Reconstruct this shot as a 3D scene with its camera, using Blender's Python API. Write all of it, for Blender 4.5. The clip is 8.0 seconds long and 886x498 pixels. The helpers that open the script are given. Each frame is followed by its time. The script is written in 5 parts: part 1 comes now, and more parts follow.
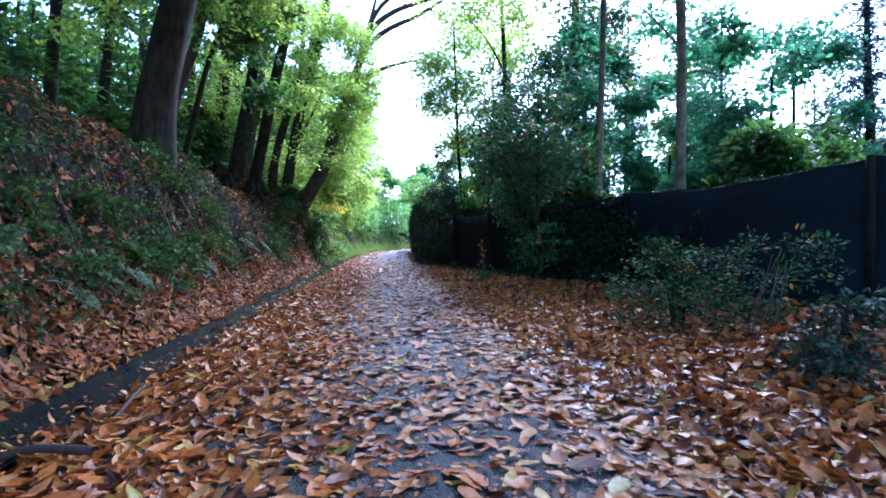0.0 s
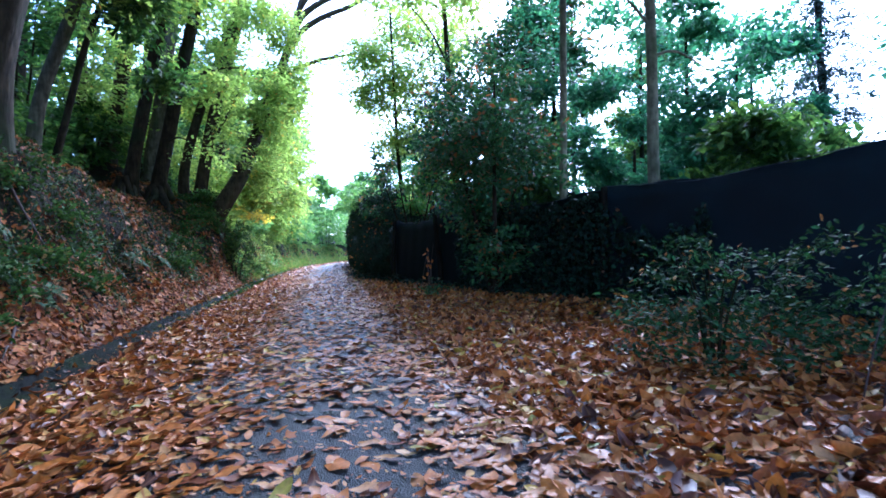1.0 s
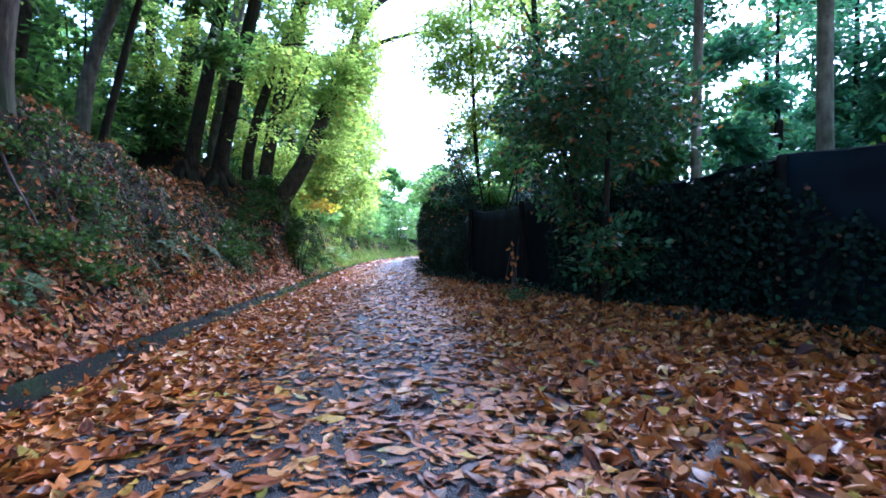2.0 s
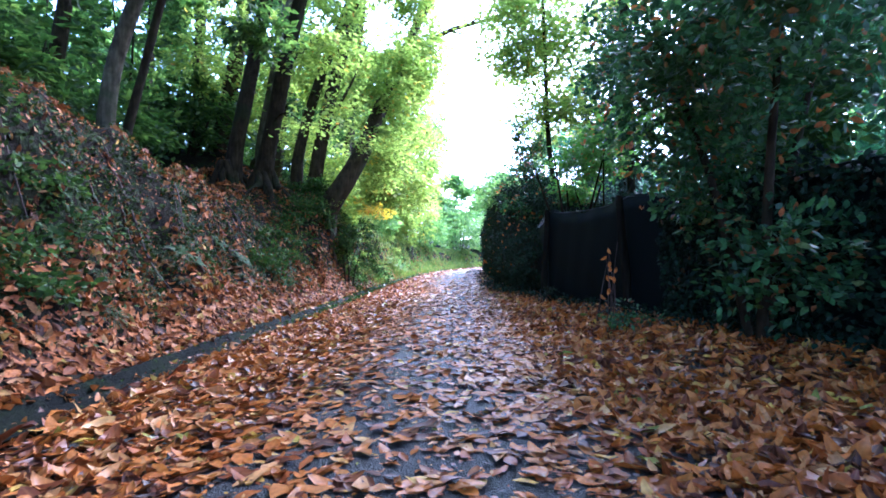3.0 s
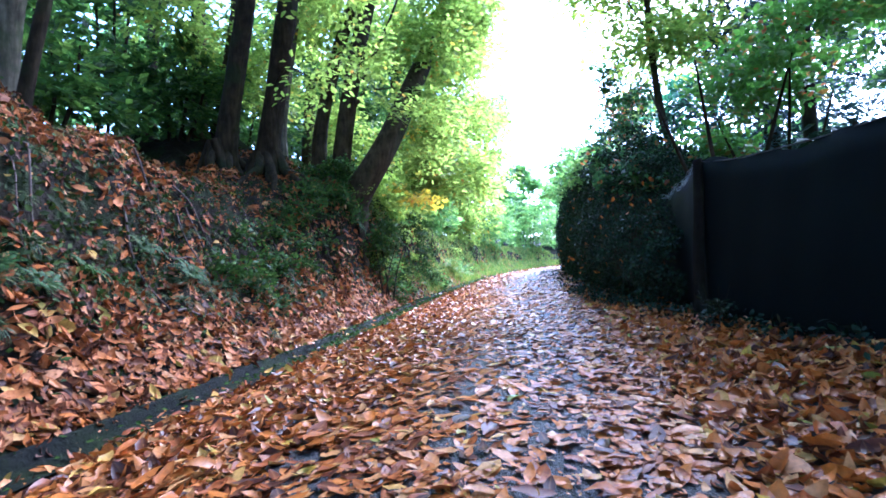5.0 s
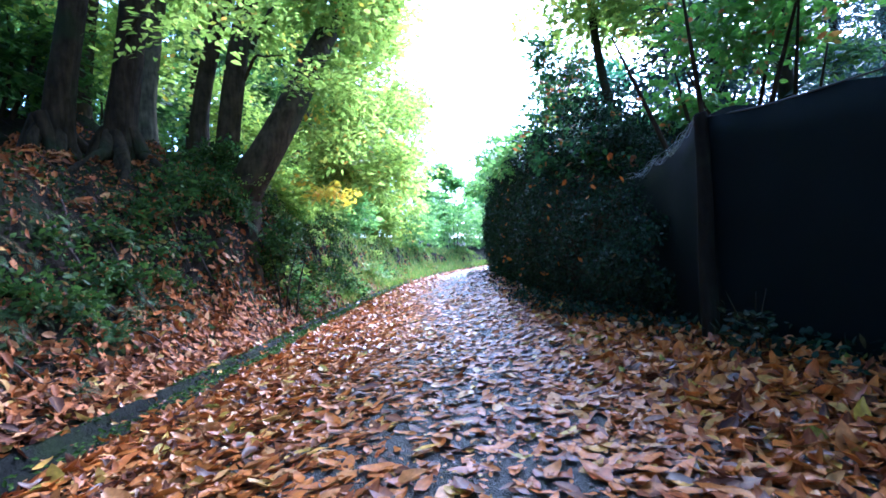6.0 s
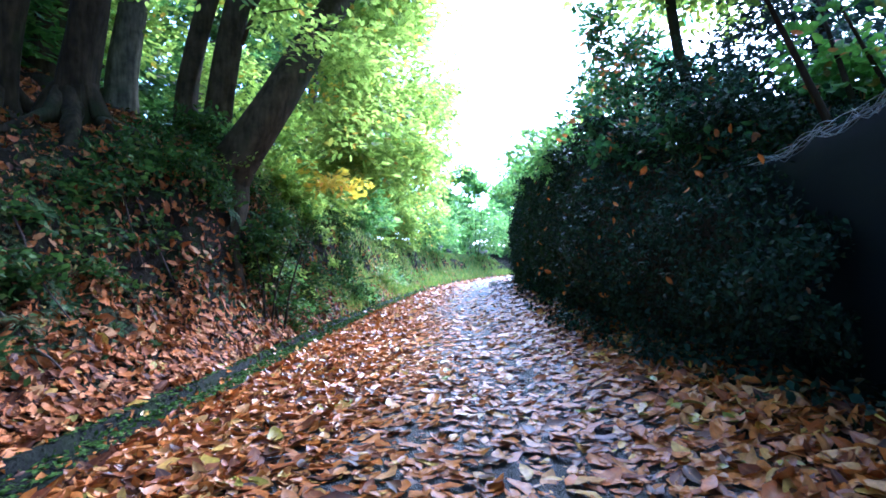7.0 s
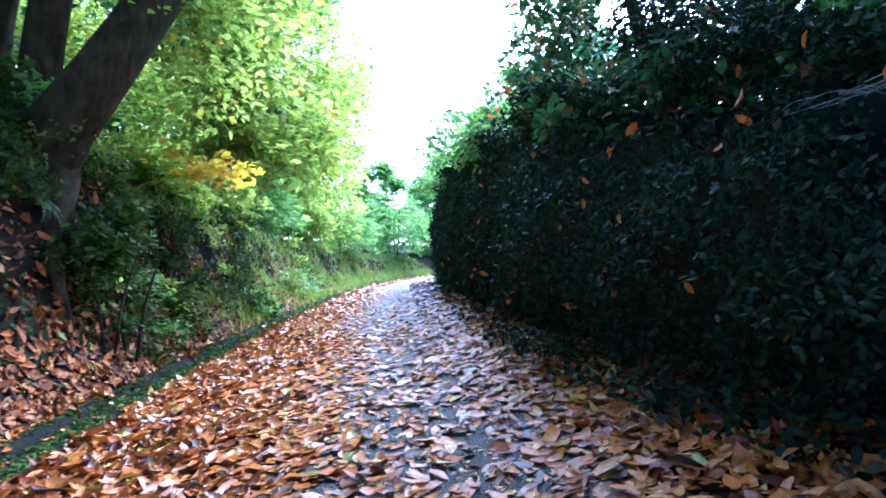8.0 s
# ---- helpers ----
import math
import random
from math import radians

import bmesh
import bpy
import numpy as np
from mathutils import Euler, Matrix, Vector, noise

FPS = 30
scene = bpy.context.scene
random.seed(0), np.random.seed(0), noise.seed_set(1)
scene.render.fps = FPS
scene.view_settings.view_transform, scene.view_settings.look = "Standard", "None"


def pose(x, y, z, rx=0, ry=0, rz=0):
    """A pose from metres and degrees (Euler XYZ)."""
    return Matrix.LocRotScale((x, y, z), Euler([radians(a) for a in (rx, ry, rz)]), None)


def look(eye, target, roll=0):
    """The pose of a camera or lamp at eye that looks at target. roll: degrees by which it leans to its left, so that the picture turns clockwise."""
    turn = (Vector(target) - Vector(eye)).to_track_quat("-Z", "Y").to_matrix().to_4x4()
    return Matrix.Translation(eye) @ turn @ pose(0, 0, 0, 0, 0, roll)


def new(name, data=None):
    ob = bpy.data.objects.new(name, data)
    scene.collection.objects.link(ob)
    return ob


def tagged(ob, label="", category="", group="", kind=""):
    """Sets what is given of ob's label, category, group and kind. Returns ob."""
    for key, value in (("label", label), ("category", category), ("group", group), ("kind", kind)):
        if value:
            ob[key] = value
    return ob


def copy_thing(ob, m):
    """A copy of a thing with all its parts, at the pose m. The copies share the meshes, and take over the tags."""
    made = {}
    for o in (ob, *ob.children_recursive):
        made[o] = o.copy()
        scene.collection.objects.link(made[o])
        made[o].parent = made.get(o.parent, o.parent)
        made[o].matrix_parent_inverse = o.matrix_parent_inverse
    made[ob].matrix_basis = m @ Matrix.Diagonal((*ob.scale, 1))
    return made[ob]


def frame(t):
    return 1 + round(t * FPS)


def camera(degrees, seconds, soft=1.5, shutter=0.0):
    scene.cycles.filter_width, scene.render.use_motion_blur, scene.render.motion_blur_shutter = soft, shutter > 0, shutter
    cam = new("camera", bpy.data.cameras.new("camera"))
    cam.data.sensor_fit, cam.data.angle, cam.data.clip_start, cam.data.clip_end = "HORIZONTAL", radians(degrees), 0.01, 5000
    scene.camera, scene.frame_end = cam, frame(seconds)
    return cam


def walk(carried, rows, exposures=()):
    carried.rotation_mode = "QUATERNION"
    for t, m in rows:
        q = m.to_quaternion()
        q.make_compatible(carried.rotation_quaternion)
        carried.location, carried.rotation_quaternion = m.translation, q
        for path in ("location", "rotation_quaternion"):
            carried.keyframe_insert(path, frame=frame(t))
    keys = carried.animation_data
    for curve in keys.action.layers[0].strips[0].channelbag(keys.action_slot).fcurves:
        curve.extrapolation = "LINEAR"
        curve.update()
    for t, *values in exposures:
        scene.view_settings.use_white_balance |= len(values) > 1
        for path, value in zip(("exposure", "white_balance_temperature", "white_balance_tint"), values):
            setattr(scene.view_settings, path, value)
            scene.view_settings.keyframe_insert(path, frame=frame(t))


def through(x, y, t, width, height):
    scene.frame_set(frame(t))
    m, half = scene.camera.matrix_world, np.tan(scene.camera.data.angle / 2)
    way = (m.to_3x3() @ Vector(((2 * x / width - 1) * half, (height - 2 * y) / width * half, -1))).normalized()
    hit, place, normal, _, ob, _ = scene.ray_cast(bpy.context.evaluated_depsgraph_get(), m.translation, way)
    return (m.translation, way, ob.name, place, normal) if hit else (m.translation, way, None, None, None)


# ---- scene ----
cam = camera(79.6, 8.0, soft=1.7, shutter=0.12)
PATH = [
    (0, (-0.008, 0.112, 0.901), (0.0, 4.112, 0.912), -0.39),
    (0.5, (0.04, 1.108, 0.894), (0.048, 5.108, 0.926), -1.55),
    (1, (0.062, 2.106, 0.889), (0.507, 6.08, 0.977), -1.62),
    (1.5, (0.055, 3.103, 0.886), (-0.244, 7.091, 0.967), 1.15),
    (2, (0.02, 4.096, 0.885), (-0.073, 8.094, 0.955), -0.30),
    (2.2, (-0.002, 4.492, 0.886), (-0.512, 8.457, 0.999), 1.11),
    (3.3, (-0.2, 6.643, 0.895), (-0.761, 10.6, 1.051), -0.08),
    (3.5, (-0.248, 7.027, 0.899), (-0.812, 10.985, 1.04), -0.28),
    (4, (-0.382, 7.979, 0.909), (-1.167, 11.899, 1.034), -0.28),
    (4.2, (-0.441, 8.355, 0.914), (-1.37, 12.244, 1.043), -0.44),
    (5.3, (-0.79, 10.366, 0.953), (-1.853, 14.218, 1.134), -2.46),
    (5.5, (-0.855, 10.72, 0.962), (-1.69, 14.628, 1.144), -3.82),
    (6, (-1.014, 11.586, 0.987), (-1.509, 15.552, 1.147), -4.31),
    (6.5, (-1.159, 12.424, 1.017), (-1.737, 16.378, 1.193), -2.24),
    (7, (-1.281, 13.231, 1.051), (-1.918, 17.174, 1.264), -1.34),
    (7.5, (-1.369, 14.004, 1.09), (-1.88, 17.966, 1.303), -3.99),
    (8, (-1.42, 14.741, 1.12), (-1.452, 18.737, 1.306), -3.14),
]
walk(cam, [(t, look(eye, target, roll)) for t, eye, target, roll in PATH],
     exposures=[(0.0, 2.9, 4540, 19), (1.0, 2.9, 4560, 18), (2.0, 3.12, 4650, 23), (3.5, 3.67, 4680, 25), (4.2, 3.77, 4680, 25), (5.5, 3.6, 4480, 23), (8.0, 3.45, 4450, 19)])

# ---- sky and sun: bright overcast, brightest ahead over the lane ----
SUN_AZ, SUN_EL = 25.0, 44.0
world = bpy.data.worlds.new("overcast_sky")
scene.world = world
world.use_nodes = True
wn = world.node_tree.nodes
sky = wn.new("ShaderNodeTexSky")
sky.sky_type, sky.sun_disc = "NISHITA", False
sky.sun_elevation, sky.sun_rotation = radians(SUN_EL), radians(SUN_AZ)
sky.air_density, sky.dust_density, sky.ozone_density = 1.0, 2.0, 1.0
wn["Background"].inputs[1].default_value = 0.15
world.node_tree.links.new(sky.outputs[0], wn["Background"].inputs[0])
sun = new("sun", bpy.data.lights.new("sun", "SUN"))
sun.data.energy, sun.data.angle, sun.data.color = 1.35, radians(28), (1.0, 0.99, 0.97)
az, el = radians(SUN_AZ), radians(SUN_EL)
sun.matrix_world = look((30 * math.sin(az) * math.cos(el), 30 * math.cos(az) * math.cos(el), 30 * math.sin(el)), (0, 0, 0))

rng = np.random.default_rng(11)


# ---- materials ----
def nodes_of(name):
    m = bpy.data.materials.new(name)
    m.use_nodes = True
    nt = m.node_tree
    return m, nt, nt.nodes["Principled BSDF"]


def ramp(nt, source, stops):
    r = nt.nodes.new("ShaderNodeValToRGB")
    e = r.color_ramp.elements
    while len(e) < len(stops):
        e.new(0.5)
    for el_, (p, c) in zip(e, stops):
        el_.position, el_.color = p, (*c, 1)
    nt.links.new(source, r.inputs[0])
    return r.outputs[0]


def noise_tex(nt, scale, detail=4.0, rough=0.6):
    co = nt.nodes.new("ShaderNodeTexCoord")
    n = nt.nodes.new("ShaderNodeTexNoise")
    n.inputs["Scale"].default_value, n.inputs["Detail"].default_value, n.inputs["Roughness"].default_value = scale, detail, rough
    nt.links.new(co.outputs["Object"], n.inputs["Vector"])
    return n


def mixed(nt, fac, a, b, blend="MIX"):
    m = nt.nodes.new("ShaderNodeMix")
    m.data_type, m.blend_type = "RGBA", blend
    for socket, v in ((m.inputs[0], fac), (m.inputs[6], a), (m.inputs[7], b)):
        if isinstance(v, (int, float)):
            socket.default_value = v
        elif isinstance(v, tuple):
            socket.default_value = (*v, 1)
        else:
            nt.links.new(v, socket)
    return m.outputs[2]


def bump(nt, bsdf, height, strength, distance):
    b = nt.nodes.new("ShaderNodeBump")
    b.inputs["Strength"].default_value, b.inputs["Distance"].default_value = strength, distance
    nt.links.new(height, b.inputs["Height"])
    nt.links.new(b.outputs[0], bsdf.inputs["Normal"])


def ground_material(name, stops, scale, rough, spread=(0.3, 0.7), fine=60.0, lift=0.02, wet=None):
    """Earth, asphalt, bark and the like: two scales of noise for colour, fine relief."""
    m, nt, p = nodes_of(name)
    big, small = noise_tex(nt, scale), noise_tex(nt, fine, 6.0, 0.7)
    c1 = ramp(nt, big.outputs[0], stops)
    c2 = ramp(nt, small.outputs[0], [(spread[0], (0.45, 0.45, 0.45)), (spread[1], (1.25, 1.25, 1.25))])
    nt.links.new(mixed(nt, 1.0, c1, c2, "MULTIPLY"), p.inputs["Base Color"])
    if wet:
        r = ramp(nt, big.outputs[0], [(0.35, (wet,) * 3), (0.65, (rough,) * 3)])
        nt.links.new(r, p.inputs["Roughness"])
    else:
        p.inputs["Roughness"].default_value = rough
    bump(nt, p, small.outputs[0], 0.8, lift)
    return m


def leaf_material(name, stops, rough=0.45, through=0.45, gain=1.6, vein=(0.5, 0.4, 0.2), vein_amount=0.25, spec=0.5):
    """Leaves: each island has its own tint; light passes through the blade."""
    m, nt, p = nodes_of(name)
    geo = nt.nodes.new("ShaderNodeNewGeometry")
    colour = ramp(nt, geo.outputs["Random Per Island"], stops)
    spots = noise_tex(nt, 38.0, 3.0)
    shade = ramp(nt, spots.outputs[0], [(0.3, (0.6, 0.58, 0.55)), (0.65, (1.15, 1.15, 1.15))])
    colour = mixed(nt, 1.0, colour, shade, "MULTIPLY")
    at = nt.nodes.new("ShaderNodeAttribute")
    at.attribute_name = "rib"
    power = nt.nodes.new("ShaderNodeMath")
    power.operation = "POWER"
    power.inputs[1].default_value = 6.0
    nt.links.new(at.outputs["Fac"], power.inputs[0])
    scale = nt.nodes.new("ShaderNodeMath")
    scale.operation = "MULTIPLY"
    scale.inputs[1].default_value = vein_amount
    nt.links.new(power.outputs[0], scale.inputs[0])
    colour = mixed(nt, scale.outputs[0], colour, vein)
    nt.links.new(colour, p.inputs["Base Color"])
    p.inputs["Roughness"].default_value = rough
    p.inputs["Specular IOR Level"].default_value = spec
    if through > 0:
        t = nt.nodes.new("ShaderNodeBsdfTranslucent")
        nt.links.new(mixed(nt, 1.0, colour, (gain * 0.95, gain * 1.0, gain * 0.85), "MULTIPLY"), t.inputs["Color"])
        mix = nt.nodes.new("ShaderNodeMixShader")
        mix.inputs[0].default_value = through
        nt.links.new(p.outputs[0], mix.inputs[1])
        nt.links.new(t.outputs[0], mix.inputs[2])
        nt.links.new(mix.outputs[0], nt.nodes["Material Output"].inputs[0])
    return m


def bark_material(name, dark, light, moss):
    m, nt, p = nodes_of(name)
    co = nt.nodes.new("ShaderNodeTexCoord")
    mp = nt.nodes.new("ShaderNodeMapping")
    mp.inputs["Scale"].default_value = (1.0, 1.0, 0.2)
    nt.links.new(co.outputs["Object"], mp.inputs[0])
    ridges = nt.nodes.new("ShaderNodeTexNoise")
    ridges.inputs["Scale"].default_value, ridges.inputs["Detail"].default_value = 17.0, 7.0
    nt.links.new(mp.outputs[0], ridges.inputs["Vector"])
    patches = noise_tex(nt, 1.6, 4.0)
    c = ramp(nt, ridges.outputs[0], [(0.25, dark), (0.78, light)])
    blotch = noise_tex(nt, 4.5, 5.0)
    c = mixed(nt, 1.0, c, ramp(nt, blotch.outputs[0], [(0.32, (0.5, 0.5, 0.48)), (0.68, (1.4, 1.4, 1.3))]), "MULTIPLY")
    c = mixed(nt, ramp(nt, patches.outputs[0], [(0.52, (0, 0, 0)), (0.68, (0.7, 0.7, 0.7))]), c, moss)
    nt.links.new(c, p.inputs["Base Color"])
    p.inputs["Roughness"].default_value = 0.9
    p.inputs["Specular IOR Level"].default_value = 0.12
    bump(nt, p, ridges.outputs[0], 0.6, 0.035)
    return m


SOIL = ground_material("bank_soil", [(0.3, (0.012, 0.009, 0.006)), (0.48, (0.022, 0.016, 0.009)), (0.58, (0.02, 0.026, 0.009)), (0.8, (0.032, 0.048, 0.013))], 2.6, 0.95, spread=(0.35, 0.65), fine=30.0, lift=0.12)
ASPHALT = ground_material("wet_asphalt", [(0.3, (0.012, 0.012, 0.012)), (0.7, (0.028, 0.028, 0.028))], 1.1, 0.62, spread=(0.35, 0.62), fine=70.0, lift=0.016, wet=0.44)
nt = ASPHALT.node_tree
chip = nt.nodes.new("ShaderNodeTexVoronoi")
chip.inputs["Scale"].default_value = 120.0
nt.links.new(nt.nodes["Texture Coordinate"].outputs["Object"], chip.inputs["Vector"])
bump(nt, nt.nodes["Principled BSDF"], chip.outputs["Distance"], 0.9, 0.012)
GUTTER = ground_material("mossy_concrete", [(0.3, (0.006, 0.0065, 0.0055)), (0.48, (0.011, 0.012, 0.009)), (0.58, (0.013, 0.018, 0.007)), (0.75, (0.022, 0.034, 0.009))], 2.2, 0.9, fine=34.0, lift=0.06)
NET = ground_material("shade_net", [(0.3, (0.0005, 0.0026, 0.0028)), (0.7, (0.0012, 0.0052, 0.0054))], 2.0, 0.75, fine=220.0, lift=0.004)
ASPHALT.node_tree.nodes["Principled BSDF"].inputs["Specular IOR Level"].default_value = 0.45
for damp in (GUTTER, SOIL):
    damp.node_tree.nodes["Principled BSDF"].inputs["Specular IOR Level"].default_value = 0.12
NET.node_tree.nodes["Principled BSDF"].inputs["Specular IOR Level"].default_value = 0.12
POST_WOOD = bark_material("post_timber", (0.004, 0.0034, 0.0022), (0.012, 0.0095, 0.006), (0.02, 0.024, 0.012))
# lighter patchy copy of NET, glare on the near panels put into its colour
NET_GLARE = ground_material("teal_shade_net", [(0.38, (0.0006, 0.003, 0.0042)), (0.52, (0.0016, 0.0065, 0.009)), (0.72, (0.005, 0.018, 0.024))], 0.9, 0.6, fine=220.0, lift=0.004)
NET_GLARE.node_tree.nodes["Principled BSDF"].inputs["Specular IOR Level"].default_value = 0.25
WIRE = ground_material("wire_steel", [(0.3, (0.03, 0.035, 0.035)), (0.7, (0.06, 0.065, 0.065))], 8.0, 0.6, fine=200.0, lift=0.001)
STICK = ground_material("dead_wood", [(0.3, (0.035, 0.02, 0.014)), (0.7, (0.10, 0.06, 0.042))], 9.0, 0.85, fine=90.0, lift=0.004)
BEECH_BARK = bark_material("beech_bark", (0.018, 0.013, 0.007), (0.075, 0.054, 0.031), (0.026, 0.034, 0.011))
DARK_BARK = bark_material("dark_bark", (0.011, 0.0075, 0.004), (0.044, 0.031, 0.0175), (0.02, 0.026, 0.009))
POLE_BARK = bark_material("grey_bark", (0.12, 0.10, 0.062), (0.28, 0.24, 0.16), (0.10, 0.115, 0.045))
PALE_BARK = bark_material("pale_beech_bark", (0.05, 0.042, 0.03), (0.17, 0.145, 0.105), (0.06, 0.075, 0.03))

LITTER = leaf_material("fallen_chestnut_leaves", [(0.0, (0.04, 0.013, 0.009)), (0.16, (0.12, 0.031, 0.011)), (0.36, (0.31, 0.078, 0.013)), (0.60, (0.52, 0.165, 0.02)), (0.78, (0.44, 0.155, 0.034)), (0.92, (0.56, 0.28, 0.095)), (0.985, (0.52, 0.32, 0.035)), (1.0, (0.18, 0.22, 0.035))],
                       rough=0.44, through=0.1, gain=1.0, vein=(0.42, 0.20, 0.07), vein_amount=0.3, spec=0.19)
# duller litter without coat, its colours also darkened for the shaded bank
SHADED_LITTER = leaf_material("dry_chestnut_leaves", [(0.0, (0.035, 0.012, 0.008)), (0.2, (0.10, 0.030, 0.011)), (0.42, (0.22, 0.06, 0.013)), (0.66, (0.38, 0.12, 0.022)), (0.84, (0.33, 0.125, 0.04)), (0.95, (0.42, 0.21, 0.085)), (0.99, (0.42, 0.26, 0.04)), (1.0, (0.15, 0.18, 0.035))],
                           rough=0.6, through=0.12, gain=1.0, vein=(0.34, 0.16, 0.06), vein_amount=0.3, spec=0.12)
wet = LITTER.node_tree.nodes["Principled BSDF"]
wet.inputs["Coat Weight"].default_value, wet.inputs["Coat Roughness"].default_value = 0.10, 0.25
CANOPY = leaf_material("lime_green_leaves", [(0.0, (0.155, 0.22, 0.038)), (0.4, (0.23, 0.305, 0.052)), (0.75, (0.31, 0.38, 0.07)), (0.93, (0.36, 0.43, 0.095)), (0.98, (0.42, 0.36, 0.04)), (1.0, (0.42, 0.20, 0.04))], rough=0.55, through=0.6, gain=1.75, spec=0.25)
WOODS = leaf_material("woodland_leaves", [(0.0, (0.022, 0.052, 0.011)), (0.5, (0.052, 0.108, 0.02)), (1.0, (0.115, 0.18, 0.03))], rough=0.5, through=0.58, gain=1.7)
FAR = leaf_material("distant_leaves", [(0.0, (0.09, 0.19, 0.05)), (0.5, (0.15, 0.28, 0.065)), (1.0, (0.26, 0.37, 0.09))], rough=0.6, through=0.5, gain=1.6)
GOLD = leaf_material("golden_leaves", [(0.0, (0.80, 0.66, 0.06)), (0.6, (0.85, 0.68, 0.05)), (0.85, (0.82, 0.45, 0.05)), (1.0, (0.55, 0.60, 0.08))], rough=0.5, through=0.5, gain=1.4)
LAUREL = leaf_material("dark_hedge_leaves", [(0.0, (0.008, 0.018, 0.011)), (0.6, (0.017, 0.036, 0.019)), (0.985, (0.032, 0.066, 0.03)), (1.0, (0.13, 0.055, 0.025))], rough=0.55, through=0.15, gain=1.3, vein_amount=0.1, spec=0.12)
HOLLY = leaf_material("holly_leaves", [(0.0, (0.02, 0.052, 0.02)), (0.5, (0.038, 0.095, 0.032)), (0.91, (0.075, 0.17, 0.05)), (0.94, (0.22, 0.09, 0.03)), (1.0, (0.34, 0.11, 0.03))], rough=0.4, through=0.42, gain=1.7, vein_amount=0.1, spec=0.3)
SHRUB = leaf_material("glossy_shrub_leaves", [(0.0, (0.008, 0.026, 0.009)), (0.6, (0.016, 0.05, 0.016)), (0.94, (0.04, 0.12, 0.035)), (0.97, (0.32, 0.12, 0.03)), (1.0, (0.4, 0.2, 0.06))], rough=0.68, through=0.28, gain=1.4, vein_amount=0.1, spec=0.12)
# ivy green taken almost to black, with the deep shade in the colour
SHADED_LEAF = leaf_material("climbing_ivy_leaves", [(0.0, (0.006, 0.014, 0.008)), (0.8, (0.012, 0.028, 0.014)), (0.97, (0.02, 0.05, 0.02)), (1.0, (0.12, 0.05, 0.02))], rough=0.55, through=0.1, gain=1.2, vein_amount=0.1, spec=0.12)
IVY = leaf_material("ivy_leaves", [(0.0, (0.014, 0.025, 0.005)), (0.6, (0.030, 0.050, 0.010)), (0.93, (0.06, 0.088, 0.016)), (1.0, (0.15, 0.08, 0.025))], rough=0.7, through=0.2, gain=1.2, vein_amount=0.1, spec=0.1)
BRAMBLE = leaf_material("bramble_leaves", [(0.0, (0.022, 0.046, 0.010)), (0.6, (0.044, 0.085, 0.016)), (0.93, (0.085, 0.14, 0.026)), (1.0, (0.20, 0.11, 0.04))], rough=0.6, through=0.3, gain=1.4, vein_amount=0.1, spec=0.12)
CONIFER = leaf_material("conifer_needles", [(0.0, (0.012, 0.032, 0.032)), (0.6, (0.025, 0.06, 0.052)), (1.0, (0.045, 0.09, 0.07))], rough=0.5, through=0.25, gain=1.2)
BLUEGREEN = leaf_material("blue_green_leaves", [(0.0, (0.03, 0.10, 0.055)), (0.6, (0.055, 0.165, 0.075)), (1.0, (0.10, 0.25, 0.10))], rough=0.4, through=0.55, gain=1.7)
MAPLE = leaf_material("maple_leaves", [(0.0, (0.08, 0.19, 0.03)), (0.8, (0.13, 0.28, 0.04)), (0.92, (0.12, 0.22, 0.03)), (1.0, (0.42, 0.12, 0.04))], rough=0.45, through=0.45, gain=1.6)
FERN = leaf_material("fern_fronds", [(0.0, (0.018, 0.048, 0.009)), (0.7, (0.04, 0.09, 0.016)), (1.0, (0.09, 0.12, 0.025))], rough=0.6, through=0.35, gain=1.4, spec=0.2)
GRASS = leaf_material("verge_grass", [(0.0, (0.08, 0.15, 0.02)), (0.6, (0.16, 0.24, 0.035)), (0.85, (0.26, 0.27, 0.05)), (1.0, (0.34, 0.24, 0.08))], rough=0.55, through=0.4, gain=1.4)
MOSS = leaf_material("moss_tufts", [(0.0, (0.03, 0.062, 0.010)), (0.6, (0.045, 0.088, 0.013)), (1.0, (0.065, 0.11, 0.02))], rough=0.8, through=0.15, gain=1.2, spec=0.06)
SEDGE = leaf_material("bank_grass", [(0.0, (0.014, 0.036, 0.007)), (0.65, (0.035, 0.075, 0.013)), (0.9, (0.06, 0.085, 0.02)), (1.0, (0.13, 0.09, 0.04))], rough=0.6, through=0.3, gain=1.3, spec=0.2)


# ---- the lie of the land ----
def line(*pairs):
    xs, ys = zip(*pairs)
    return lambda v: sum(np.interp(np.asarray(v, float) + d, xs, ys) for d in (-1.2, -0.6, 0.0, 0.6, 1.2)) / 5


gutter_x = line((-30, 1.7), (0, -1.71), (3.3, -2.09), (9.5, -2.87), (13, -3.28), (15, -3.44), (18, -3.76), (20.4, -4.12), (25, -4.6), (33, -4.9), (40, -4.2), (50, -1.0), (60, 4.5), (75, 14), (120, 44))
right_x = line((-30, 12), (0, 7.8), (6.0, 4.7), (9.3, 3.1), (13.3, 1.2), (15.8, 0.4), (17.6, -0.2), (21, -0.9), (33, -2.1), (38, -1.4), (50, 3.2), (60, 9.5), (75, 19), (120, 49))
road_z = line((-30, -0.3), (0, 0.0), (6, 0.03), (14, 0.2), (20, 0.31), (26, 0.47), (33, 0.74), (45, 1.15), (60, 1.5), (120, 2.2))
bank_k = line((-20, 1.05), (10, 1.07), (13, 1.02), (15, 0.9), (16.6, 0.78), (17.6, 0.85), (18.6, 0.95), (20, 0.93), (22, 0.9), (26, 0.85), (30, 0.75), (36, 0.6), (45, 0.4), (120, 0.3))
